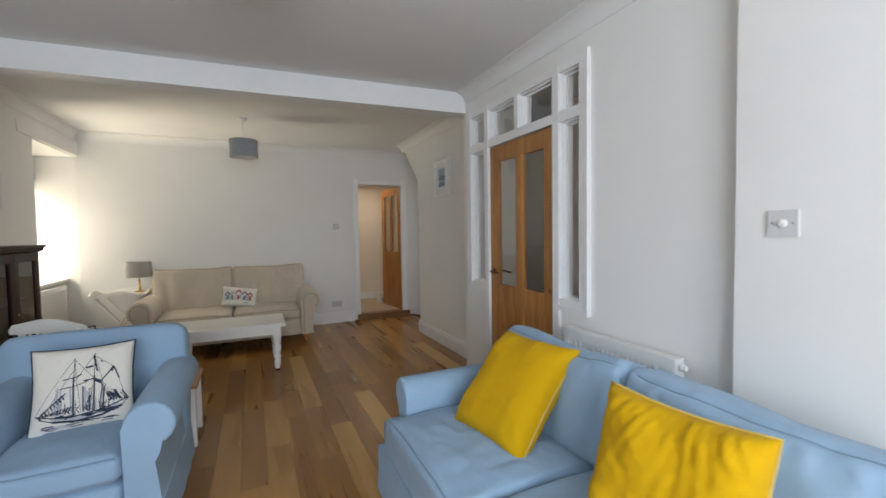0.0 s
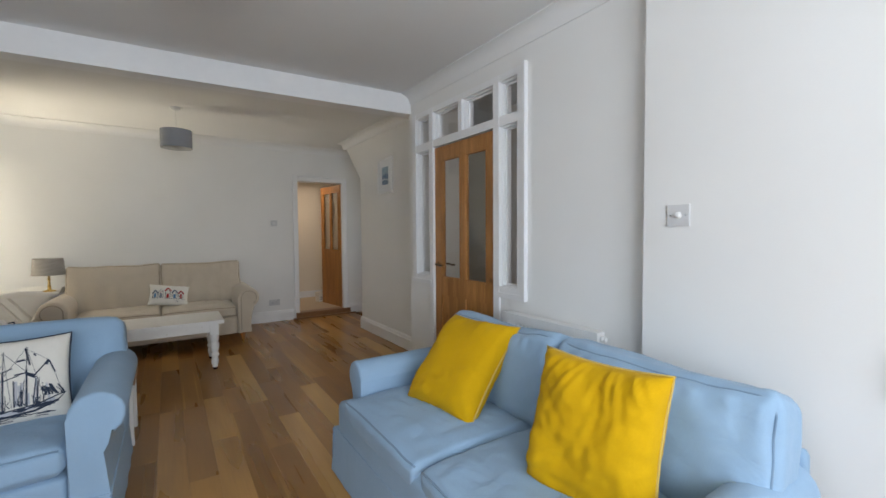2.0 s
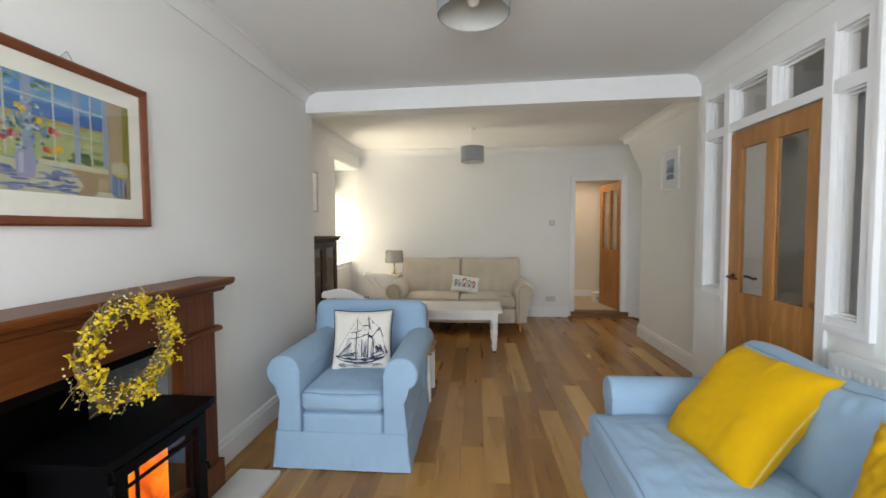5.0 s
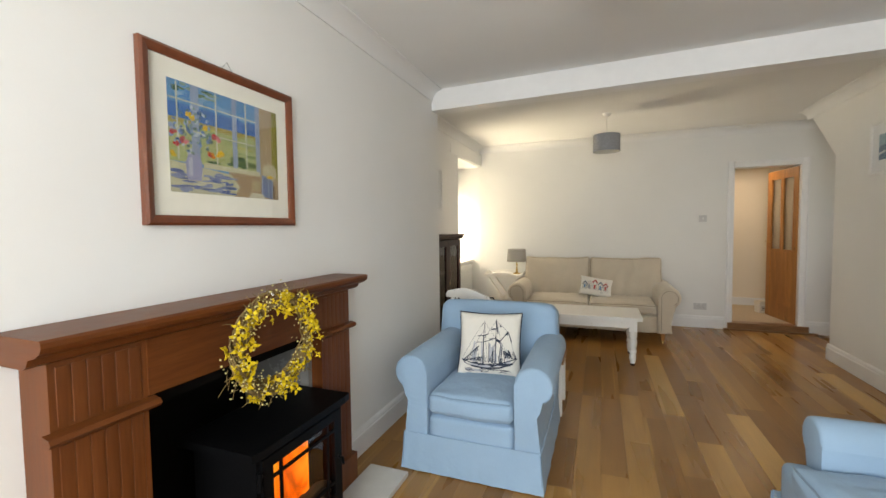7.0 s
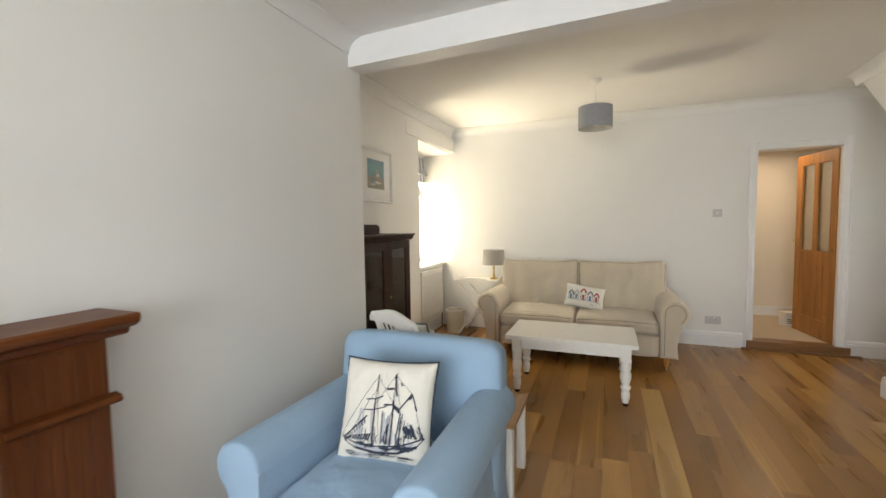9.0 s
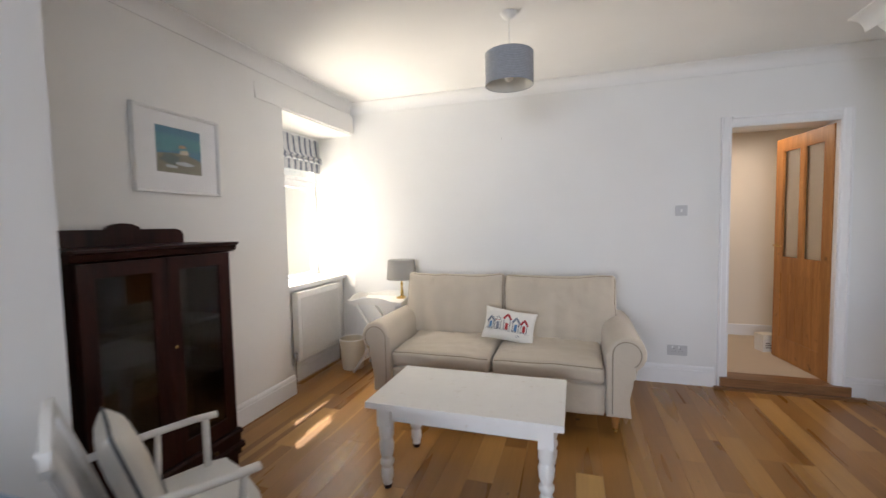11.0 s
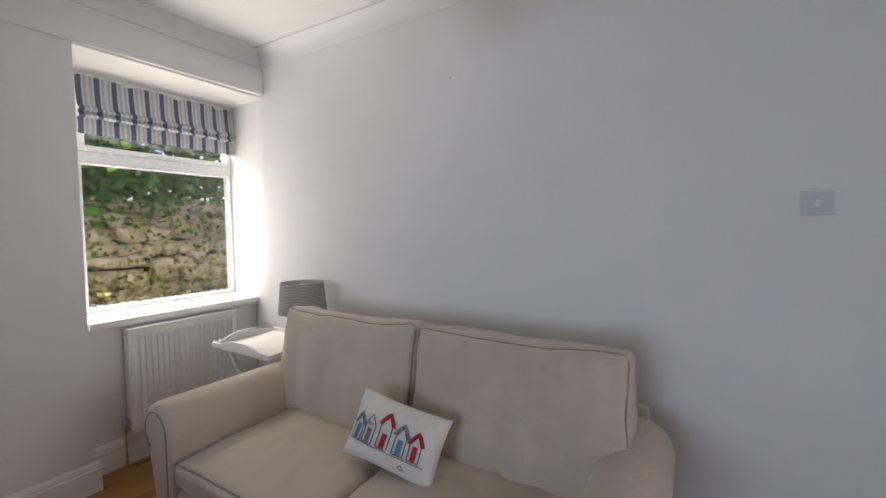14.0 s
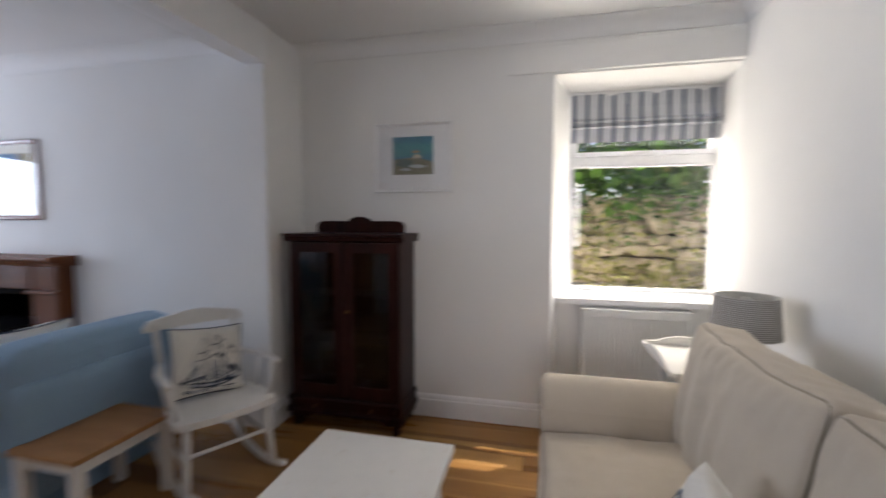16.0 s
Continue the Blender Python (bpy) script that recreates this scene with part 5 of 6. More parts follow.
# wreath of yellow blossom that hangs from the mantel
wr = thing("wreath", pose(-1.105, 1.415, 0.962, 8, 6, -5), "wreath of twigs and yellow forsythia blossom hung from the mantel", "wreath")
TWIG = plain("brown_twig", (0.20, 0.135, 0.05), 0.9)
PETAL = plain("yellow_petal", (0.56, 0.40, 0.010), 0.6, 0, 0.3, 0.3)
BERRY = plain("yellow_bead", (0.62, 0.54, 0.22), 0.35)
rw = random.Random(21)
bm = bmesh.new()
for k in range(40):
    a0, ph = rw.uniform(0, 6.28), rw.uniform(0, 6.28)
    pts = []
    for i in range(14):
        a = a0 + i * 0.26
        r = 0.158 + 0.024 * math.sin(3 * a + ph) + rw.uniform(-0.006, 0.006)
        pts.append((0.018 * math.cos(4 * a + ph), r * math.cos(a), r * 1.06 * math.sin(a)))
    tube(pts, 0.0025, 5, bm)
for k in range(110):
    a, r = rw.uniform(0, 6.28), rw.uniform(0.12, 0.20)
    d = a + rw.uniform(-1.2, 1.2)
    ln = rw.uniform(0.02, 0.055)
    p = (rw.uniform(-0.015, 0.02), r * math.cos(a), r * 1.06 * math.sin(a))
    tube([p, (p[0] + 0.012, p[1] + ln * 0.5 * math.cos(d), p[2] + ln * 0.5 * math.sin(d)), (p[0] + rw.uniform(-0.01, 0.025), p[1] + ln * math.cos(d + 0.4), p[2] + ln * math.sin(d + 0.4))], 0.0012, 4, bm)
tagged(part("twigs", bm, TWIG, wr), kind="stuff")


def blossom():
    bm = bmesh.new()
    for i in range(4):
        a = i * math.pi / 2
        c, s = math.cos(a), math.sin(a)
        pts = [(0.004, -0.004, 0.004), (0.012, -0.0058, 0.009), (0.021, -0.0028, 0.006), (0.026, 0.0, 0.001), (0.021, 0.0028, 0.006), (0.012, 0.0058, 0.009), (0.004, 0.004, 0.004)]
        up = [bm.verts.new((p[2], p[0] * c - p[1] * s, p[0] * s + p[1] * c)) for p in pts]
        dn = [bm.verts.new((p[2] - 0.0012, p[0] * c - p[1] * s, p[0] * s + p[1] * c)) for p in pts]
        bm.faces.new(up), bm.faces.new(dn[::-1])
        for i2 in range(len(pts)):
            j = (i2 + 1) % len(pts)
            bm.faces.new((up[i2], up[j], dn[j], dn[i2]))
    return bm


first = part("flower", blossom(), PETAL, wr)
meshes_done = first.data
first.matrix_basis = pose(0.02, 0.17, 0.02, 20, 10, 0)
for k in range(105):
    a = rw.uniform(0, 6.28)
    r = 0.162 + rw.gauss(0, 0.027)
    f = tagged(new("flower", meshes_done))
    f.parent = wr
    f.matrix_basis = pose(rw.uniform(0.0, 0.035), r * math.cos(a), r * 1.06 * math.sin(a), rw.uniform(0, 90), rw.uniform(-50, 50), rw.uniform(-60, 60)) @ Matrix.Scale(rw.uniform(0.65, 1.25), 4)
bm = bmesh.new()
for k in range(420):
    a = rw.uniform(0, 6.28)
    r = 0.160 + rw.gauss(0, 0.026)
    m = Matrix.Translation((rw.uniform(-0.01, 0.035), r * math.cos(a), r * 1.06 * math.sin(a)))
    bmesh.ops.create_icosphere(bm, subdivisions=1, radius=rw.uniform(0.0022, 0.0042), matrix=m)
tagged(part("beads", bm, BERRY, wr, "tiny pale yellow beads"), kind="stuff")
part("hook", tube([(-0.03, 0, 0.190), (0.0, 0, 0.196), (0.01, 0, 0.185)], 0.0025, 6), STEEL, wr)


# ---- pictures ----
def flat(points, m, mat, parent, name, lift):
    """A thin painted shape; points are shares of the picture's width and height."""
    bm = prism([(x, z) for x, z in points], -lift - 0.0006, -lift, "y")
    ob = part(name, bm, mat, parent)
    ob.matrix_basis = m
    return ob


def hanging(name, m, label, w, h, bar, depth, frame_mat, mount, glass=True):
    """A framed picture in the x-z plane, facing -y, with its back at y = 0; returns it and the inner opening's half sizes."""
    p = thing(name, m, label, "picture")
    hw, hh = w / 2, h / 2
    prof = [(0.0, 0.0), (0.0, depth * 0.8), (bar * 0.25, depth), (bar * 0.6, depth * 0.9), (bar, depth * 0.55), (bar, 0.0)]
    for a, b in (((-hw, -hh), (hw, -hh)), ((hw, -hh), (hw, hh)), ((hw, hh), (-hw, hh)), ((-hw, hh), (-hw, -hh))):
        bm = bmesh.new()
        rings = []
        for cx, cz in (a, b):
            rings.append([bm.verts.new((cx - math.copysign(d, cx), -y, cz - math.copysign(d, cz))) for d, y in prof])
        n = len(prof)
        bm.faces.new(rings[0]), bm.faces.new(rings[1][::-1])
        for i in range(n):
            bm.faces.new((rings[0][i], rings[0][(i + 1) % n], rings[1][(i + 1) % n], rings[1][i]))
        part("frame_bar", bm, frame_mat, p, smooth=True)
    part("mount", box((-hw + bar * 0.8, -depth * 0.30, -hh + bar * 0.8), (hw - bar * 0.8, -depth * 0.22, hh - bar * 0.8)), MOUNT if mount else WHITE_FRAME, p)
    if glass:
        part("pane", box((-hw + bar * 0.9, -depth * 0.48, -hh + bar * 0.9), (hw - bar * 0.9, -depth * 0.45, hh - bar * 0.9)), GLASS, p).visible_shadow = False
    return p


def paint(p, name, colour, pts, x0, z0, w, h, y, k):
    bm = prism([(x0 + a * w, z0 + b * h) for a, b in pts], -y - 0.00016 * (k + 1), -y - 0.00016 * k, "y")
    key = "art_" + "_".join(str(int(c * 100)) for c in colour)
    mat = bpy.data.materials.get(key) or plain(key, colour, 0.8, 0, 0.2, 0.45, 32)
    return part(name, bm, mat, p)


def blob(cx, cy, rx, ry, n=9, seed=0):
    q = random.Random(seed)
    return [(cx + rx * math.cos(2 * math.pi * i / n) * q.uniform(0.7, 1.15), cy + ry * math.sin(2 * math.pi * i / n) * q.uniform(0.7, 1.15)) for i in range(n)]


RECT = [(0, 0), (1, 0), (1, 1), (0, 1)]
p = hanging("picture", pose(XL + 0.001, 1.474, 1.697, 0, 0, 90), "mahogany framed print of flowers before a sunny window", 0.694, 0.60, 0.034, 0.026, FRAME_WOOD, True)
AX, AZ, AW, AH, AY = -0.252, -0.185, 0.505, 0.385, 0.0079


def band(x0, z0, x1, z1):
    return [(x0, z0), (x1, z0), (x1, z1), (x0, z1)]


q = random.Random(4)
shapes = [("sky", (0.20, 0.36, 0.55), RECT), ("sea", (0.10, 0.20, 0.42), band(0.0, 0.66, 0.8, 0.80)), ("shore", (0.42, 0.36, 0.16), band(0.0, 0.60, 0.8, 0.67)), ("field", (0.45, 0.48, 0.26), band(0.0, 0.28, 0.8, 0.62))]
for i in range(14):
    shapes.append(("cloud_dab", q.choice(((0.36, 0.48, 0.62), (0.14, 0.30, 0.55), (0.26, 0.42, 0.58))), blob(q.uniform(0.05, 0.74), q.uniform(0.80, 0.94), q.uniform(0.03, 0.08), q.uniform(0.01, 0.03), 7, i + 200)))
for i in range(22):
    shapes.append(("field_dab", q.choice(((0.52, 0.52, 0.30), (0.36, 0.42, 0.20), (0.55, 0.50, 0.22), (0.24, 0.30, 0.14))), blob(q.uniform(0.28, 0.74), q.uniform(0.42, 0.64), q.uniform(0.03, 0.09), q.uniform(0.006, 0.018), 7, i + 230)))
for i in range(20):
    shapes.append(("hedge", q.choice(((0.06, 0.11, 0.05), (0.14, 0.19, 0.07), (0.10, 0.15, 0.08))), blob(q.uniform(0.34, 0.75), q.uniform(0.31, 0.40), q.uniform(0.02, 0.07), q.uniform(0.01, 0.025), 7, i + 90)))
for i in range(16):
    shapes.append(("tree_dab", q.choice(((0.07, 0.12, 0.07), (0.14, 0.20, 0.10), (0.30, 0.38, 0.30))), blob(q.uniform(0.0, 0.38), q.uniform(0.90, 0.99), q.uniform(0.02, 0.05), q.uniform(0.008, 0.022), 7, i + 260)))
for x0, x1 in ((0.17, 0.235), (0.52, 0.565), (0.755, 0.80)):
    shapes.append(("window_post", (0.36, 0.41, 0.50), band(x0, 0.28, x1, 1.0)))
for x in (0.06, 0.37, 0.65):
    shapes.append(("glazing_bar", (0.62, 0.62, 0.52), band(x, 0.30, x + 0.012, 0.99)))
for z in (0.56, 0.82):
    shapes.append(("glazing_bar", (0.60, 0.60, 0.50), [(0.0, z + 0.01), (0.76, z), (0.76, z + 0.014), (0.0, z + 0.024)]))
shapes += [("wall", (0.45, 0.35, 0.24), band(0.80, 0.0, 1.0, 1.0)), ("curtain", (0.28, 0.26, 0.07), [(0.93, 0.36), (1.0, 0.2), (1.0, 1.0), (0.94, 1.0)]), ("panel", (0.40, 0.29, 0.19), band(0.48, 0.0, 0.80, 0.26)), ("sill", (0.66, 0.62, 0.46), [(0.26, 0.25), (0.79, 0.24), (0.79, 0.29), (0.26, 0.30)]), ("table", (0.60, 0.57, 0.42), [(0.0, 0.0), (0.52, 0.0), (0.58, 0.10), (0.50, 0.22), (0.0, 0.28)])]
for i in range(40):
    u = q.uniform(0.02, 0.52)
    shapes.append(("shadow_dab", q.choice(((0.17, 0.20, 0.34), (0.24, 0.27, 0.40), (0.30, 0.33, 0.44), (0.12, 0.15, 0.24))), blob(u, q.uniform(0.02, 0.20), q.uniform(0.03, 0.08), q.uniform(0.008, 0.022), 8, i + 400)))
for i in range(10):
    shapes.append(("sun_dab", (0.68, 0.64, 0.48), blob(q.uniform(0.22, 0.5), q.uniform(0.05, 0.22), q.uniform(0.02, 0.05), q.uniform(0.006, 0.014), 6, i + 300)))
shapes += [("chair_back", (0.58, 0.52, 0.38), blob(0.90, 0.29, 0.085, 0.11, 12, 5)), ("chair_seat", (0.25, 0.29, 0.38), [(0.80, 0.03), (0.93, 0.0), (0.94, 0.20), (0.88, 0.25), (0.81, 0.26)]), ("throw", (0.68, 0.46, 0.06), blob(0.905, 0.25, 0.05, 0.022, 8, 3)), ("stool", (0.50, 0.42, 0.27), band(0.70, 0.08, 0.79, 0.19)), ("rug", (0.66, 0.62, 0.48), [(0.66, 0.0), (0.84, 0.0), (0.82, 0.05), (0.70, 0.06)]), ("chair_leg", (0.16, 0.10, 0.06), band(0.94, 0.0, 0.955, 0.16))]
for i in range(9):
    shapes.append(("seat_stripe", q.choice(((0.14, 0.18, 0.30), (0.44, 0.47, 0.52))), band(0.81 + 0.014 * i, 0.03, 0.816 + 0.014 * i, 0.22)))
shapes.append(("vase", (0.40, 0.40, 0.52), [(0.125, 0.12), (0.235, 0.12), (0.245, 0.28), (0.225, 0.36), (0.14, 0.36), (0.115, 0.28)]))
shapes.append(("vase_light", (0.56, 0.55, 0.62), [(0.135, 0.16), (0.165, 0.16), (0.17, 0.33), (0.14, 0.33)]))
for i in range(110):
    a, r = q.uniform(0, 6.28), q.uniform(0.0, 1.0) ** 0.7
    shapes.append(("leaf", q.choice(((0.08, 0.13, 0.12), (0.16, 0.24, 0.40), (0.30, 0.38, 0.52), (0.55, 0.60, 0.64), (0.12, 0.18, 0.30), (0.20, 0.28, 0.22))), blob(max(0.012, 0.17 + 0.17 * r * math.cos(a)), 0.58 + 0.22 * r * math.sin(a), q.uniform(0.006, 0.020), q.uniform(0.008, 0.026), 6, i)))
BLOOMS = ((0.15, 0.72, 1), (0.18, 0.70, 1), (0.27, 0.63, 1), (0.03, 0.53, 0), (0.05, 0.44, 0), (0.12, 0.46, 2), (0.10, 0.48, 0), (0.36, 0.56, 0), (0.38, 0.54, 2), (0.31, 0.39, 0), (0.34, 0.38, 3), (0.39, 0.40, 1), (0.41, 0.41, 1), (0.02, 0.34, 1))
for i, (u, v, c) in enumerate(BLOOMS):
    tone = ((0.52, 0.13, 0.10), (0.72, 0.47, 0.05), (0.62, 0.30, 0.27), (0.66, 0.25, 0.08))[c]
    for k in range(4):
        w = q.uniform(0.75, 1.2)
        shapes.append(("petal", tuple(min(1.0, v2 * w) for v2 in tone), blob(max(0.02, u + q.uniform(-0.015, 0.015)), v + q.uniform(-0.016, 0.016), q.uniform(0.010, 0.020), q.uniform(0.012, 0.024), 7, i * 5 + k)))
for k, (nm, colour, pts) in enumerate(shapes):
    grey = sum(colour) / 3
    colour = tuple(max(0.01, (grey + ((round(c, 1) if nm == "petal" else c) - grey) * 1.35) * 0.66) for c in colour)
    bm = prism([(AX + min(1.0, max(0.0, u)) * AW, AZ + min(1.0, max(0.0, v)) * AH) for u, v in pts], -AY - 0.00001 * (k + 1), -AY, "y")
    key = "art_" + "_".join(str(int(c * 100)) for c in colour)
    part(nm, bm, bpy.data.materials.get(key) or plain(key, colour, 0.8, 0, 0.2, 0.30, 45), p)
part("hook", tube([(-0.03, -0.004, 0.30), (0.0, -0.006, 0.335), (0.03, -0.004, 0.30)], 0.0015, 5), STEEL, p)

p = hanging("picture", pose(XQ - 0.001, 4.69, 2.0, 0, 0, -90), "small white framed blue seascape on the stair wall", 0.40, 0.44, 0.030, 0.022, WHITE_FRAME, False)
for k, (nm, colour, pts) in enumerate((("sky", (0.22, 0.34, 0.42), RECT), ("sea", (0.04, 0.12, 0.22), [(0, 0), (1, 0), (1, 0.55), (0.6, 0.62), (0, 0.5)]), ("foam", (0.55, 0.60, 0.62), [(0, 0.2), (0.5, 0.28), (1, 0.2), (1, 0.27), (0.4, 0.36), (0, 0.28)]))):
    paint(p, nm, colour, pts, -0.085, -0.105, 0.17, 0.21, 0.0075, k)

p = hanging("picture", pose(XW + 0.001, 4.615, 1.83, 0, 0, 90), "white framed painting of a beach with boats", 0.555, 0.475, 0.018, 0.030, WHITE_FRAME, False)
for k, (nm, colour, pts) in enumerate((("sky", (0.08, 0.22, 0.30), RECT), ("sea", (0.10, 0.28, 0.30), [(0, 0.45), (1, 0.55), (1, 0.8), (0, 0.85)]), ("sand", (0.24, 0.23, 0.16), [(0, 0), (1, 0), (1, 0.32), (0.6, 0.46), (0, 0.4)]), ("rocks", (0.12, 0.16, 0.14), blob(0.3, 0.3, 0.25, 0.12, 9, 1)), ("boat", (0.55, 0.48, 0.36), [(0.5, 0.42), (0.72, 0.44), (0.68, 0.54), (0.52, 0.52)]), ("boat", (0.50, 0.30, 0.18), [(0.48, 0.56), (0.66, 0.58), (0.63, 0.64), (0.5, 0.63)]), ("surf", (0.50, 0.54, 0.52), blob(0.6, 0.22, 0.22, 0.05, 9, 2)), ("surf", (0.50, 0.54, 0.52), blob(0.3, 0.14, 0.16, 0.04, 9, 7)))):
    paint(p, nm, colour, pts, -0.145, -0.115, 0.29, 0.26, 0.0105, k)


# ---- small fittings ----
def switch_plate(name, m, label, w, rockers, category):
    s = thing(name, m, label, category)
    part("plate", box((-w / 2, -0.009, -0.043), (w / 2, 0.0, 0.043)), PLATE, s, bevel=0.003)
    for i in range(rockers):
        x = (i - (rockers - 1) / 2) * 0.05
        if category == "switch":
            part("rocker", box((x - 0.006, -0.0135, -0.012), (x + 0.006, -0.0085, 0.012)), PLASTIC, s, bevel=0.002)
        else:
            bm = bmesh.new()
            for a, b, cc, d in ((-0.003, 0.003, 0.008, 0.016), (-0.014, -0.008, -0.012, -0.008), (0.008, 0.014, -0.012, -0.008)):
                box((x + a, -0.0096, cc), (x + b, -0.0088, d), bm)
            part("pin_holes", bm, BLACK, s)
            part("rocker", box((x - 0.018, -0.0125, 0.020), (x - 0.006, -0.0085, 0.036)), PLASTIC, s)
    return s


s = thing("dimmer_switch", pose(XP - 0.0005, 1.012, 1.380, 0, 0, -90), "white plastic dimmer switch on the pier", "switch")
part("plate", box((-0.045, -0.010, -0.045), (0.045, 0.0, 0.045)), plain("dimmer_plate", (0.62, 0.62, 0.62), 0.4), s, bevel=0.003)
part("knob", spun(lathe([(0, 0), (0.015, 0), (0.014, 0.004), (0.010, 0.006), (0.009, 0.011), (0, 0.012)], seg=20), pose(0.0, -0.009, 0.0, 90)), PLASTIC, s, smooth=True)
for x in (-0.031, 0.031):
    part("screw", spun(lathe([(0, 0), (0.004, 0), (0.0035, 0.0012), (0, 0.0014)], seg=10), pose(x, -0.010, 0.0, 90)), STEEL, s, smooth=True)
switch_plate("light_switch", pose(1.288, YF - 0.0005, 1.462), "satin grey light switch plate on the white wall", 0.088, 1, "switch")
switch_plate("wall_socket", pose(1.272, YF - 0.0005, 0.285), "satin grey double wall socket above the skirting", 0.15, 2, "socket")
nail = thing("nail", pose(-0.20, YF - 0.001, 2.17), "small bare nail in the white wall", "nail")
part("shank", spun(lathe([(0, 0), (0.0022, 0), (0.0022, 0.012), (0, 0.012)], seg=8), pose(0, 0, 0, 90)), BLACK, nail)


def radiator(m, label, w, h, z0, flutes, grille=True):
    """A pressed steel panel radiator, facing -y, with its back at y = 0."""
    r = thing("radiator", m, label, "radiator")
    bm = bmesh.new()
    pts = [(-w / 2, -0.03), (-w / 2, -0.075), (-w / 2 + 0.012, -0.083)]
    n = flutes
    pitch = (w - 0.06) / n
    for i in range(n):
        x = -w / 2 + 0.03 + i * pitch
        pts += [(x + pitch * 0.15, -0.083), (x + pitch * 0.30, -0.074), (x + pitch * 0.70, -0.074), (x + pitch * 0.85, -0.083)]
    pts += [(w / 2 - 0.012, -0.083), (w / 2, -0.075), (w / 2, -0.03)]
    prism(pts, z0 + 0.03, z0 + h - 0.03, "z", bm)
    part("panel", bm, ENAMEL, r)
    part("panel_edge", box((-w / 2 - 0.002, -0.080, z0), (w / 2 + 0.002, -0.028, z0 + 0.031)), ENAMEL, r, bevel=0.006)
    part("panel_edge", box((-w / 2 - 0.002, -0.0845, z0 + h - 0.045), (w / 2 + 0.002, -0.028, z0 + h)), ENAMEL, r, bevel=0.006)
    part("top_grille", box((-w / 2 - 0.004, -0.086, z0 + h), (w / 2 + 0.004, -0.022, z0 + h + 0.007)), ENAMEL, r, bevel=0.002)
    for x in (-w / 2 - 0.004, w / 2 - 0.002):
        part("end_panel", box((x, -0.082, z0 + 0.01), (x + 0.006, -0.024, z0 + h - 0.002)), ENAMEL, r)
    for x in (-w / 2 + 0.12, w / 2 - 0.12):
        part("bracket", box((x - 0.015, -0.03, z0 + 0.06), (x + 0.015, 0.0, z0 + h - 0.06)), ENAMEL, r)
    for s in (-1, 1):
        x = s * (w / 2 + 0.028)
        v = part("valve", lathe([(0, z0 + 0.005), (0.012, z0 + 0.005), (0.012, z0 + 0.03), (0.019, z0 + 0.034), (0.019, z0 + 0.075), (0.014, z0 + 0.082), (0, z0 + 0.082)], (x, -0.055, 0), 14), PLASTIC if s > 0 else STEEL, r, smooth=True)
        part("pipe", tube([(x, -0.055, 0.0), (x, -0.055, z0 + 0.006)], 0.0078, 8), STEEL if s < 0 else BRONZE, v)
        part("union", tube([(x, -0.055, z0 + 0.018), (s * w / 2, -0.055, z0 + 0.018)], 0.009, 8), STEEL, v)
    return r


radiator(pose(-1.9395, 6.095, 0, 0, 0, 90), "white panel radiator under the window sill", 0.66, 0.60, 0.205, 19)
radiator(pose(XS - 0.0005, 1.76, 0, 0, 0, -90), "white panel radiator on the wall behind the sofa", 0.70, 0.60, 0.19, 20)
v = thing("radiator_valve", pose(XS - 0.06, 1.395, 0.765, 0, 0, -90), "round white radiator bleed cap", "valve")
part("cap", spun(lathe([(0, 0), (0.017, 0), (0.018, 0.01), (0.012, 0.016), (0.012, 0.024), (0, 0.024)], seg=16), pose(0, 0, 0, 0, 90)), PLASTIC, v, smooth=True)

# striped roman blind, gathered half way up
bl = thing("roman_blind", pose(-2.222, 6.19, 0.006, 0, 0, 90) @ Matrix.Diagonal((1.09, 1, 1, 1)), "grey, navy and white striped roman blind, half drawn up", "blind")
part("headrail", box((-0.455, -0.010, 2.285), (0.455, 0.018, 2.318)), GLOSS, bl)
STR = [plain("blind_white", (0.70, 0.71, 0.72), 0.9), plain("blind_navy", (0.12, 0.145, 0.21), 0.9), plain("blind_grey", (0.48, 0.50, 0.54), 0.9)]
fold = [(-0.012, 2.300), (-0.016, 2.20), (-0.026, 2.125), (-0.058, 2.100), (-0.050, 2.085), (-0.030, 2.092), (-0.046, 2.070), (-0.062, 2.058), (-0.050, 2.048), (-0.022, 2.052), (-0.024, 2.00), (-0.022, 1.955)]
x = -0.452
k = 0
WIDTHS = ((0.027, 1), (0.008, 0), (0.014, 2), (0.012, 0), (0.014, 2), (0.008, 0))
while x < 0.45:
    wd, mi = WIDTHS[k % len(WIDTHS)]
    x1 = min(x + wd, 0.452)
    bm = bmesh.new()
    wav = lambda xx, i: 0.003 * math.sin(xx * 23 + i * 0.9)
    rows = [[bm.verts.new((xx, y + wav(xx, i), z)) for xx in (x, x1)] for i, (y, z) in enumerate(fold)]
    back = [[bm.verts.new((xx, y + 0.0025 + wav(xx, i), z)) for xx in (x, x1)] for i, (y, z) in enumerate(fold)]
    for a, b in ((rows, 1), (back, -1)):
        for i in range(len(fold) - 1):
            bm.faces.new((a[i][0], a[i][1], a[i + 1][1], a[i + 1][0]))
    part("stripe", bm, STR[mi], bl)
    x = x1
    k += 1
part("cord", tube([(0.43, -0.012, 2.29), (0.435, -0.014, 1.6), (0.432, -0.012, 1.2)], 0.0015, 5), PLASTIC, bl)

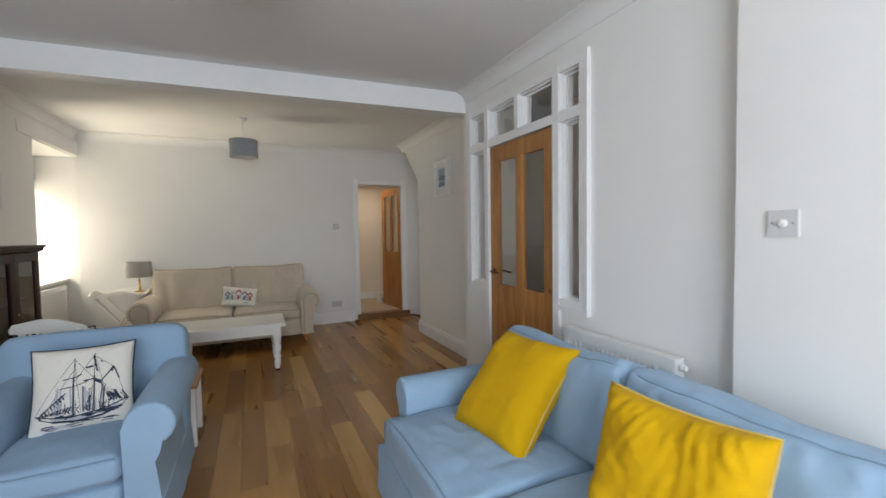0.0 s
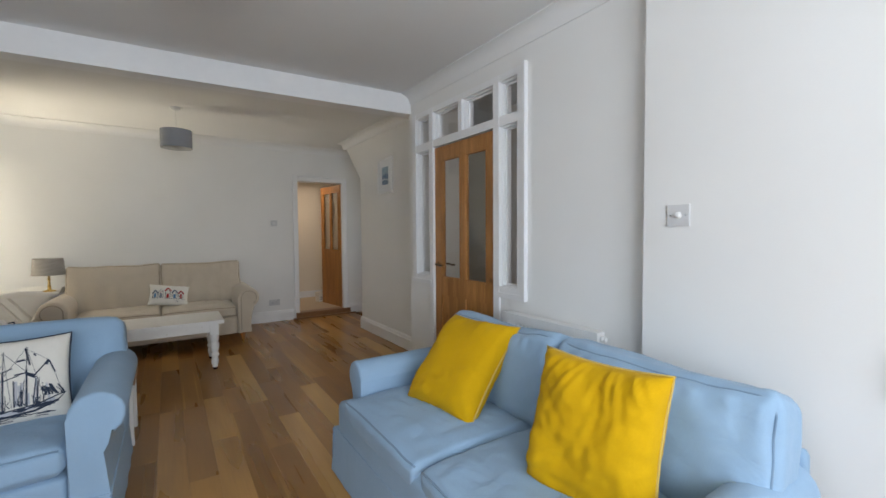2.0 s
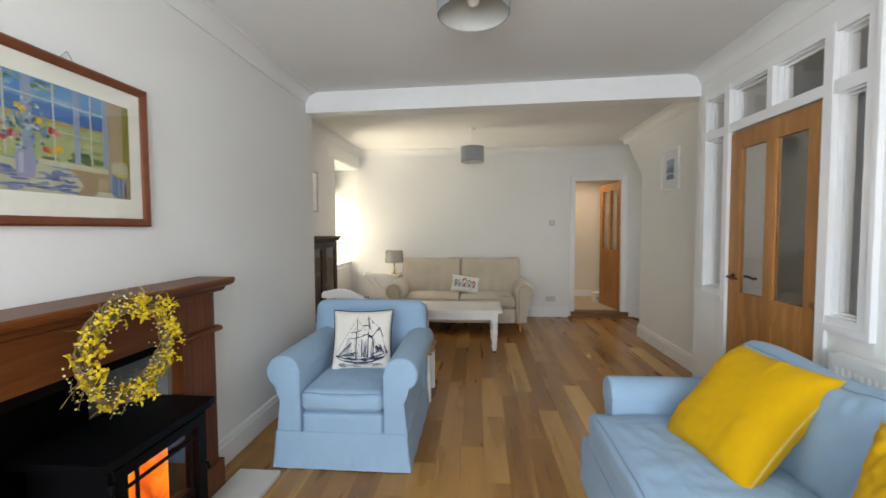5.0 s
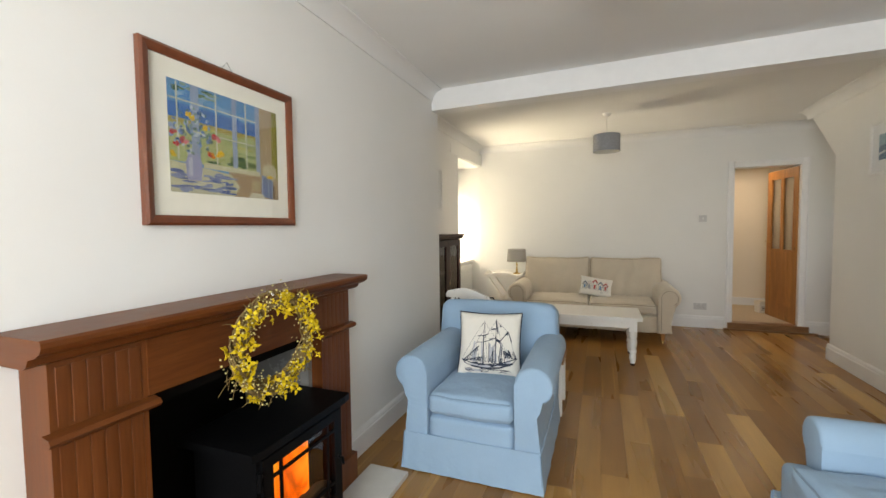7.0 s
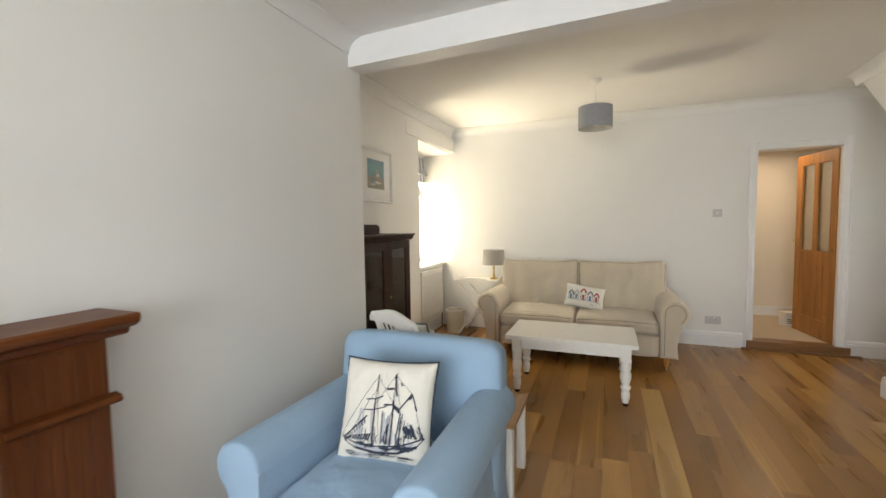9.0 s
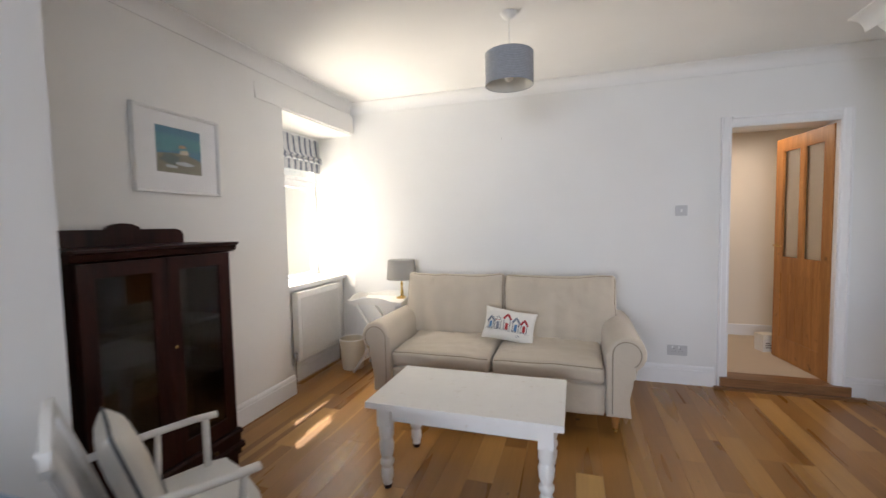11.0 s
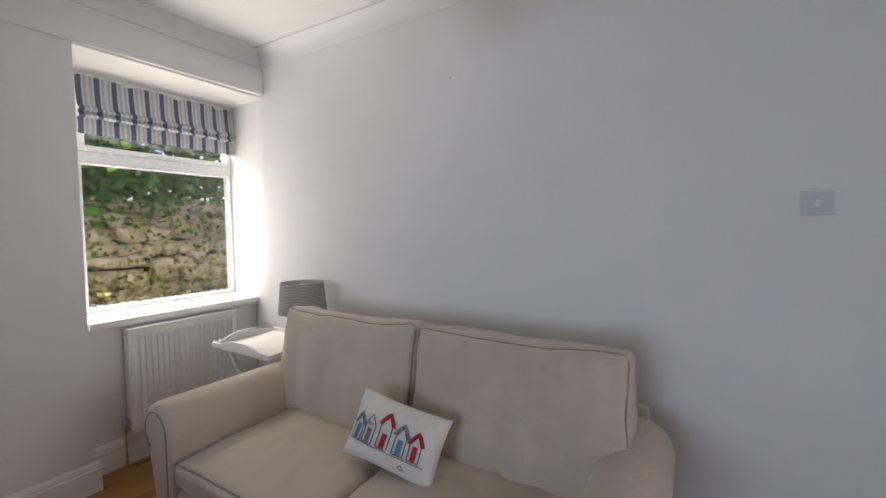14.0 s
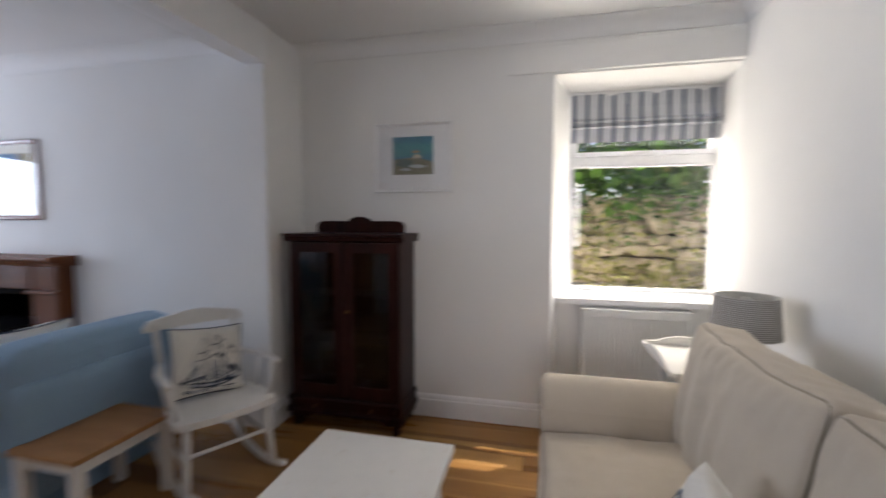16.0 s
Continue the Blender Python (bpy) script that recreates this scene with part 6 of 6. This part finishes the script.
# box on the passage floor
bx = thing("storage_box", pose(2.235, 7.51, 0.0905, 0, 0, 18), "small cream printed box on the carpet", "box")
part("carton", box((-0.07, -0.055, 0.0), (0.07, 0.055, 0.155)), CREAM_CLOTH, bx, bevel=0.008)
part("lid", box((-0.073, -0.058, 0.12), (0.073, 0.058, 0.165)), MOUNT, bx, bevel=0.006)
for i in range(3):
    part("label_bar", box((-0.045, -0.0572, 0.035 + 0.022 * i), (0.035 - 0.02 * i, -0.0556, 0.043 + 0.022 * i)), BRONZE, bx)

# steel wall fitting seen on the pier
hb = thing("wall_sconce", pose(XP - 0.0005, 0.325, 0.86, 0, 0, -90), "brushed steel wall fitting with two upright bars", "light")
part("plate", box((-0.04, -0.012, -0.05), (0.04, 0.0, 0.05)), STEEL, hb, bevel=0.003)
for x in (-0.018, 0.018):
    part("bar", tube([(x, -0.03, -0.055), (x, -0.03, 0.10)], 0.006, 8), STEEL, hb, smooth=True)
    part("arm", tube([(x, -0.01, 0.0), (x, -0.03, 0.0)], 0.005, 6), STEEL, hb)


# ---- garden beyond the window ----
s = Shader("grass_soil", (0.07, 0.09, 0.03), 0.95, space="World")
s.colour(s.ramp(s.noise(s.co, 3, 6), [(0.3, (0.03, 0.045, 0.012)), (0.7, (0.14, 0.15, 0.06))]))
GRASS = s.m
structure("ground", box((-400, -400, -0.40), (400, 400, -0.30)), GRASS)
bm = box((-2.38, YB - 0.3, -0.31), (3.7, YB - 0.26, -0.02))
box((-2.38, YB - 0.3, -0.31), (-2.375, YF + 0.3, -0.02), bm)
structure("wall_footing", bm, WALL)

STONE = Shader("rubble_stone", (0.36, 0.31, 0.24), 0.9)
col = STONE.mix(1.0, STONE.ramp(STONE.noise(STONE.co, 9, 6), [(0.3, (0.40, 0.34, 0.25)), (0.7, (0.64, 0.56, 0.44))]), STONE.ramp(STONE.random(), [(0, (0.7, 0.66, 0.6)), (1, (1.15, 1.1, 1.05))]), "MULTIPLY")
STONE.colour(col)
STONE.bump(STONE.noise(STONE.co, 30, 6), 0.6, 0.02)
GW = -4.9
wall = thing("garden_wall", pose(GW, 0, -0.30), "old dry stone garden wall overgrown with plants", "wall")
part("mortar_core", box((-0.35, 1.0, 0.0), (-0.04, 11.0, 1.98)), plain("earth_core", (0.12, 0.10, 0.07), 0.95), wall)
rs = random.Random(3)
z = 0.0
count = 0
while z < 1.95:
    h = rs.uniform(0.11, 0.24)
    y = 1.0 + rs.uniform(-0.3, 0)
    while y < 11.0:
        w = rs.uniform(0.18, 0.46)
        bm = soft((-0.12, -w / 2 + 0.006, -h / 2 + 0.006), (0.12, w / 2 - 0.006, h / 2 - 0.006), 0.045, 0.008, 0.05, n=4, seed=count * 1.7)
        ob = part("stone", bm, STONE.m, wall, smooth=True)
        ob.matrix_basis = pose(rs.uniform(-0.03, 0.04), y + w / 2, z + h / 2 + rs.uniform(-0.035, 0.035), rs.uniform(-9, 9))
        count += 1
        y += w
    z += h


def foliage(name, label, n, where, size, mat, seed, kind="stuff"):
    """Many small leaves in one mesh; where gives each leaf's place."""
    q = random.Random(seed)
    verts, faces = [], []
    shape = ((0, 0), (0.32, 0.28), (0.40, 0.55), (0.2, 0.85), (0, 1.0), (-0.2, 0.85), (-0.40, 0.55), (-0.32, 0.28))
    for i in range(n):
        m = Matrix.Translation(where(q)) @ Euler((q.uniform(-0.9, 0.9), q.uniform(-0.9, 0.9), q.uniform(0, 6.28))).to_matrix().to_4x4() @ Matrix.Rotation(q.uniform(0.2, 1.4), 4, "X")
        k = size * q.uniform(0.6, 1.4)
        b = len(verts)
        verts += [tuple(m @ Vector((x * k, y * k, 0.06 * k * math.sin(3 * y)))) for x, y in shape]
        faces.append(tuple(range(b, b + 8)))
    me = bpy.data.meshes.new(name)
    me.from_pydata(verts, [], faces)
    me.materials.append(mat)
    return tagged(new(name, me), label, "plant", kind=kind)


def green(name, dark, light):
    s = Shader(name, light, 0.55, spec=0.3)
    r = s.t.nodes.new("ShaderNodeNewGeometry").outputs["Random Per Island"]
    s.colour(s.ramp(r, [(0.0, dark), (0.6, light), (1.0, tint(light, 1.5))]))
    through_leaf = s.t.nodes.new("ShaderNodeBsdfTranslucent")
    both = s.t.nodes.new("ShaderNodeMixShader")
    both.inputs["Fac"].default_value = 0.45
    s.put(s.b.inputs["Base Color"].links[0].from_socket, through_leaf.inputs["Color"])
    s.put(s.b.outputs["BSDF"], both.inputs[1])
    s.put(through_leaf.outputs["BSDF"], both.inputs[2])
    s.put(both.outputs["Shader"], s.t.nodes["Material Output"].inputs["Surface"])
    return s.m


LEAF = green("hedge_leaf", (0.03, 0.09, 0.015), (0.13, 0.27, 0.04))
LEAF_Y = green("yellow_green_leaf", (0.14, 0.16, 0.04), (0.36, 0.34, 0.12))
foliage("hedge", "dense green shrubs growing over the wall", 9500, lambda q: (GW - 0.4 + q.gauss(0, 0.42), q.uniform(1.5, 11), 1.66 + abs(q.gauss(0, 0.75)) + 0.25 * math.sin(q.uniform(0, 9))), 0.13, LEAF, 1)
foliage("hanging_ivy", "ivy trailing down the face of the stone wall", 1500, lambda q: (GW + 0.13 + q.uniform(0, 0.12), q.uniform(3, 9.5), 1.75 - abs(q.gauss(0, 0.30))), 0.060, LEAF, 2)
foliage("weeds", "dry yellow-green weeds at the foot of the stone wall", 7000, lambda q: (GW + 0.2 + abs(q.gauss(0, 0.35)), q.uniform(3, 8.1), -0.28 + abs(q.gauss(0, 0.75))), 0.060, LEAF_Y, 3)


def tree(m, label, seed, h):
    q = random.Random(seed)
    t = thing("tree", m, label, "tree")
    bark = bpy.data.materials.get("bark") or plain("bark", (0.10, 0.075, 0.05), 0.95)
    part("trunk", tube([(0, 0, 0), (0.05, 0.03, h * 0.3), (-0.03, 0.06, h * 0.6), (0.02, 0.0, h * 0.85)], 0.13, 9, r_end=0.04), bark, t, smooth=True)
    tips = []
    for k in range(7):
        a, z0 = k * 2.4, h * (0.35 + 0.07 * k)
        e = Vector((math.cos(a) * q.uniform(0.8, 1.4), math.sin(a) * q.uniform(0.8, 1.4), z0 + q.uniform(0.4, 1.0)))
        part("limb", tube([(0, 0.03, z0), tuple(Vector((0, 0.03, z0)).lerp(e, 0.55) + Vector((0, 0, 0.12))), tuple(e)], 0.05, 6, r_end=0.015), bark, t, smooth=True)
        tips += [e, Vector((0, 0, z0)).lerp(e, 0.6)]
    verts, faces = [], []
    for i in range(2600):
        c = q.choice(tips)
        p = c + Vector((q.gauss(0, 0.36), q.gauss(0, 0.36), q.gauss(0, 0.30)))
        r = Euler((q.uniform(0, 3), q.uniform(0, 3), q.uniform(0, 6))).to_matrix()
        b = len(verts)
        verts += [tuple(p + r @ Vector(v) * 0.12) for v in ((0, 0, 0), (0.4, 0.5, 0), (0, 1, 0), (-0.4, 0.5, 0))]
        faces.append((b, b + 1, b + 2, b + 3))
    me = bpy.data.meshes.new("crown")
    me.from_pydata(verts, [], faces)
    me.materials.append(LEAF)
    new("crown", me).parent = t
    return t


tree(pose(-7.2, 4.5, -0.3), "leafy garden tree behind the stone wall", 5, 4.6)
tree(pose(-7.6, 7.6, -0.3), "leafy garden tree behind the stone wall", 8, 5.2)

# white rendered wing of the house beside the window
wing = thing("house_wing", pose(-2.75, 8.25, -0.30), "white rendered wing of the house with a dark lantern", "building")
part("wall", box((-1.85, 0.0, 0.0), (0.40, 2.0, 2.9)), WALL, wing, bevel=0.01)
part("roof", box((-1.93, -0.08, 2.9), (0.40, 2.0, 2.97)), plain("slate", (0.09, 0.10, 0.11), 0.7), wing)
ln = part("lantern", prism([(-1.32, 1.58), (-1.22, 1.58), (-1.19, 1.81), (-1.35, 1.81)], -0.16, -0.04, "y"), IRON, wing, "black outdoor lantern")
part("bracket", tube([(-1.27, 0.0, 1.91), (-1.27, -0.10, 1.91), (-1.27, -0.10, 1.81)], 0.012, 8), IRON, ln)


# ---- oak floor, plank by plank ----
floor = structure("floor", box((XW - 0.55, YB - 0.25, -0.06), (3.5, YF + 0.13, -0.007)), plain("floor_underlay", (0.09, 0.05, 0.025), 0.9), "oiled oak plank floor with knots and varied boards")
rng = random.Random(7)
PW = 0.142
x = -1.96
while x < 3.35:
    y = YB - rng.uniform(0.1, 1.6)
    while y < YF + 0.1:
        ln = rng.choice((0.55, 0.8, 1.1, 1.5, 1.9))
        y0, y1 = max(y, YB - 0.1), min(y + ln, YF + 0.1)
        inside = y1 - y0 > 0.05 and (x < 1.9 or y1 > 3.4)
        if inside:
            hw, hl, c = PW / 2 - 0.0002, (y1 - y0) / 2 - 0.0002, 0.0005
            bm = bmesh.new()
            top = [bm.verts.new((sx * (hw - c), sy * (hl - c), 0.0)) for sx, sy in ((-1, -1), (1, -1), (1, 1), (-1, 1))]
            mid = [bm.verts.new((sx * hw, sy * hl, -c)) for sx, sy in ((-1, -1), (1, -1), (1, 1), (-1, 1))]
            low = [bm.verts.new((sx * hw, sy * hl, -0.007)) for sx, sy in ((-1, -1), (1, -1), (1, 1), (-1, 1))]
            bm.faces.new(top)
            for i in range(4):
                j = (i + 1) % 4
                bm.faces.new((mid[i], mid[j], top[j], top[i])), bm.faces.new((low[i], low[j], mid[j], mid[i]))
            p = part("plank", bm, OAK, floor)
            p.location = (x + PW / 2, (y0 + y1) / 2, rng.uniform(-0.0003, 0.0003))
        y += ln
    x += PW
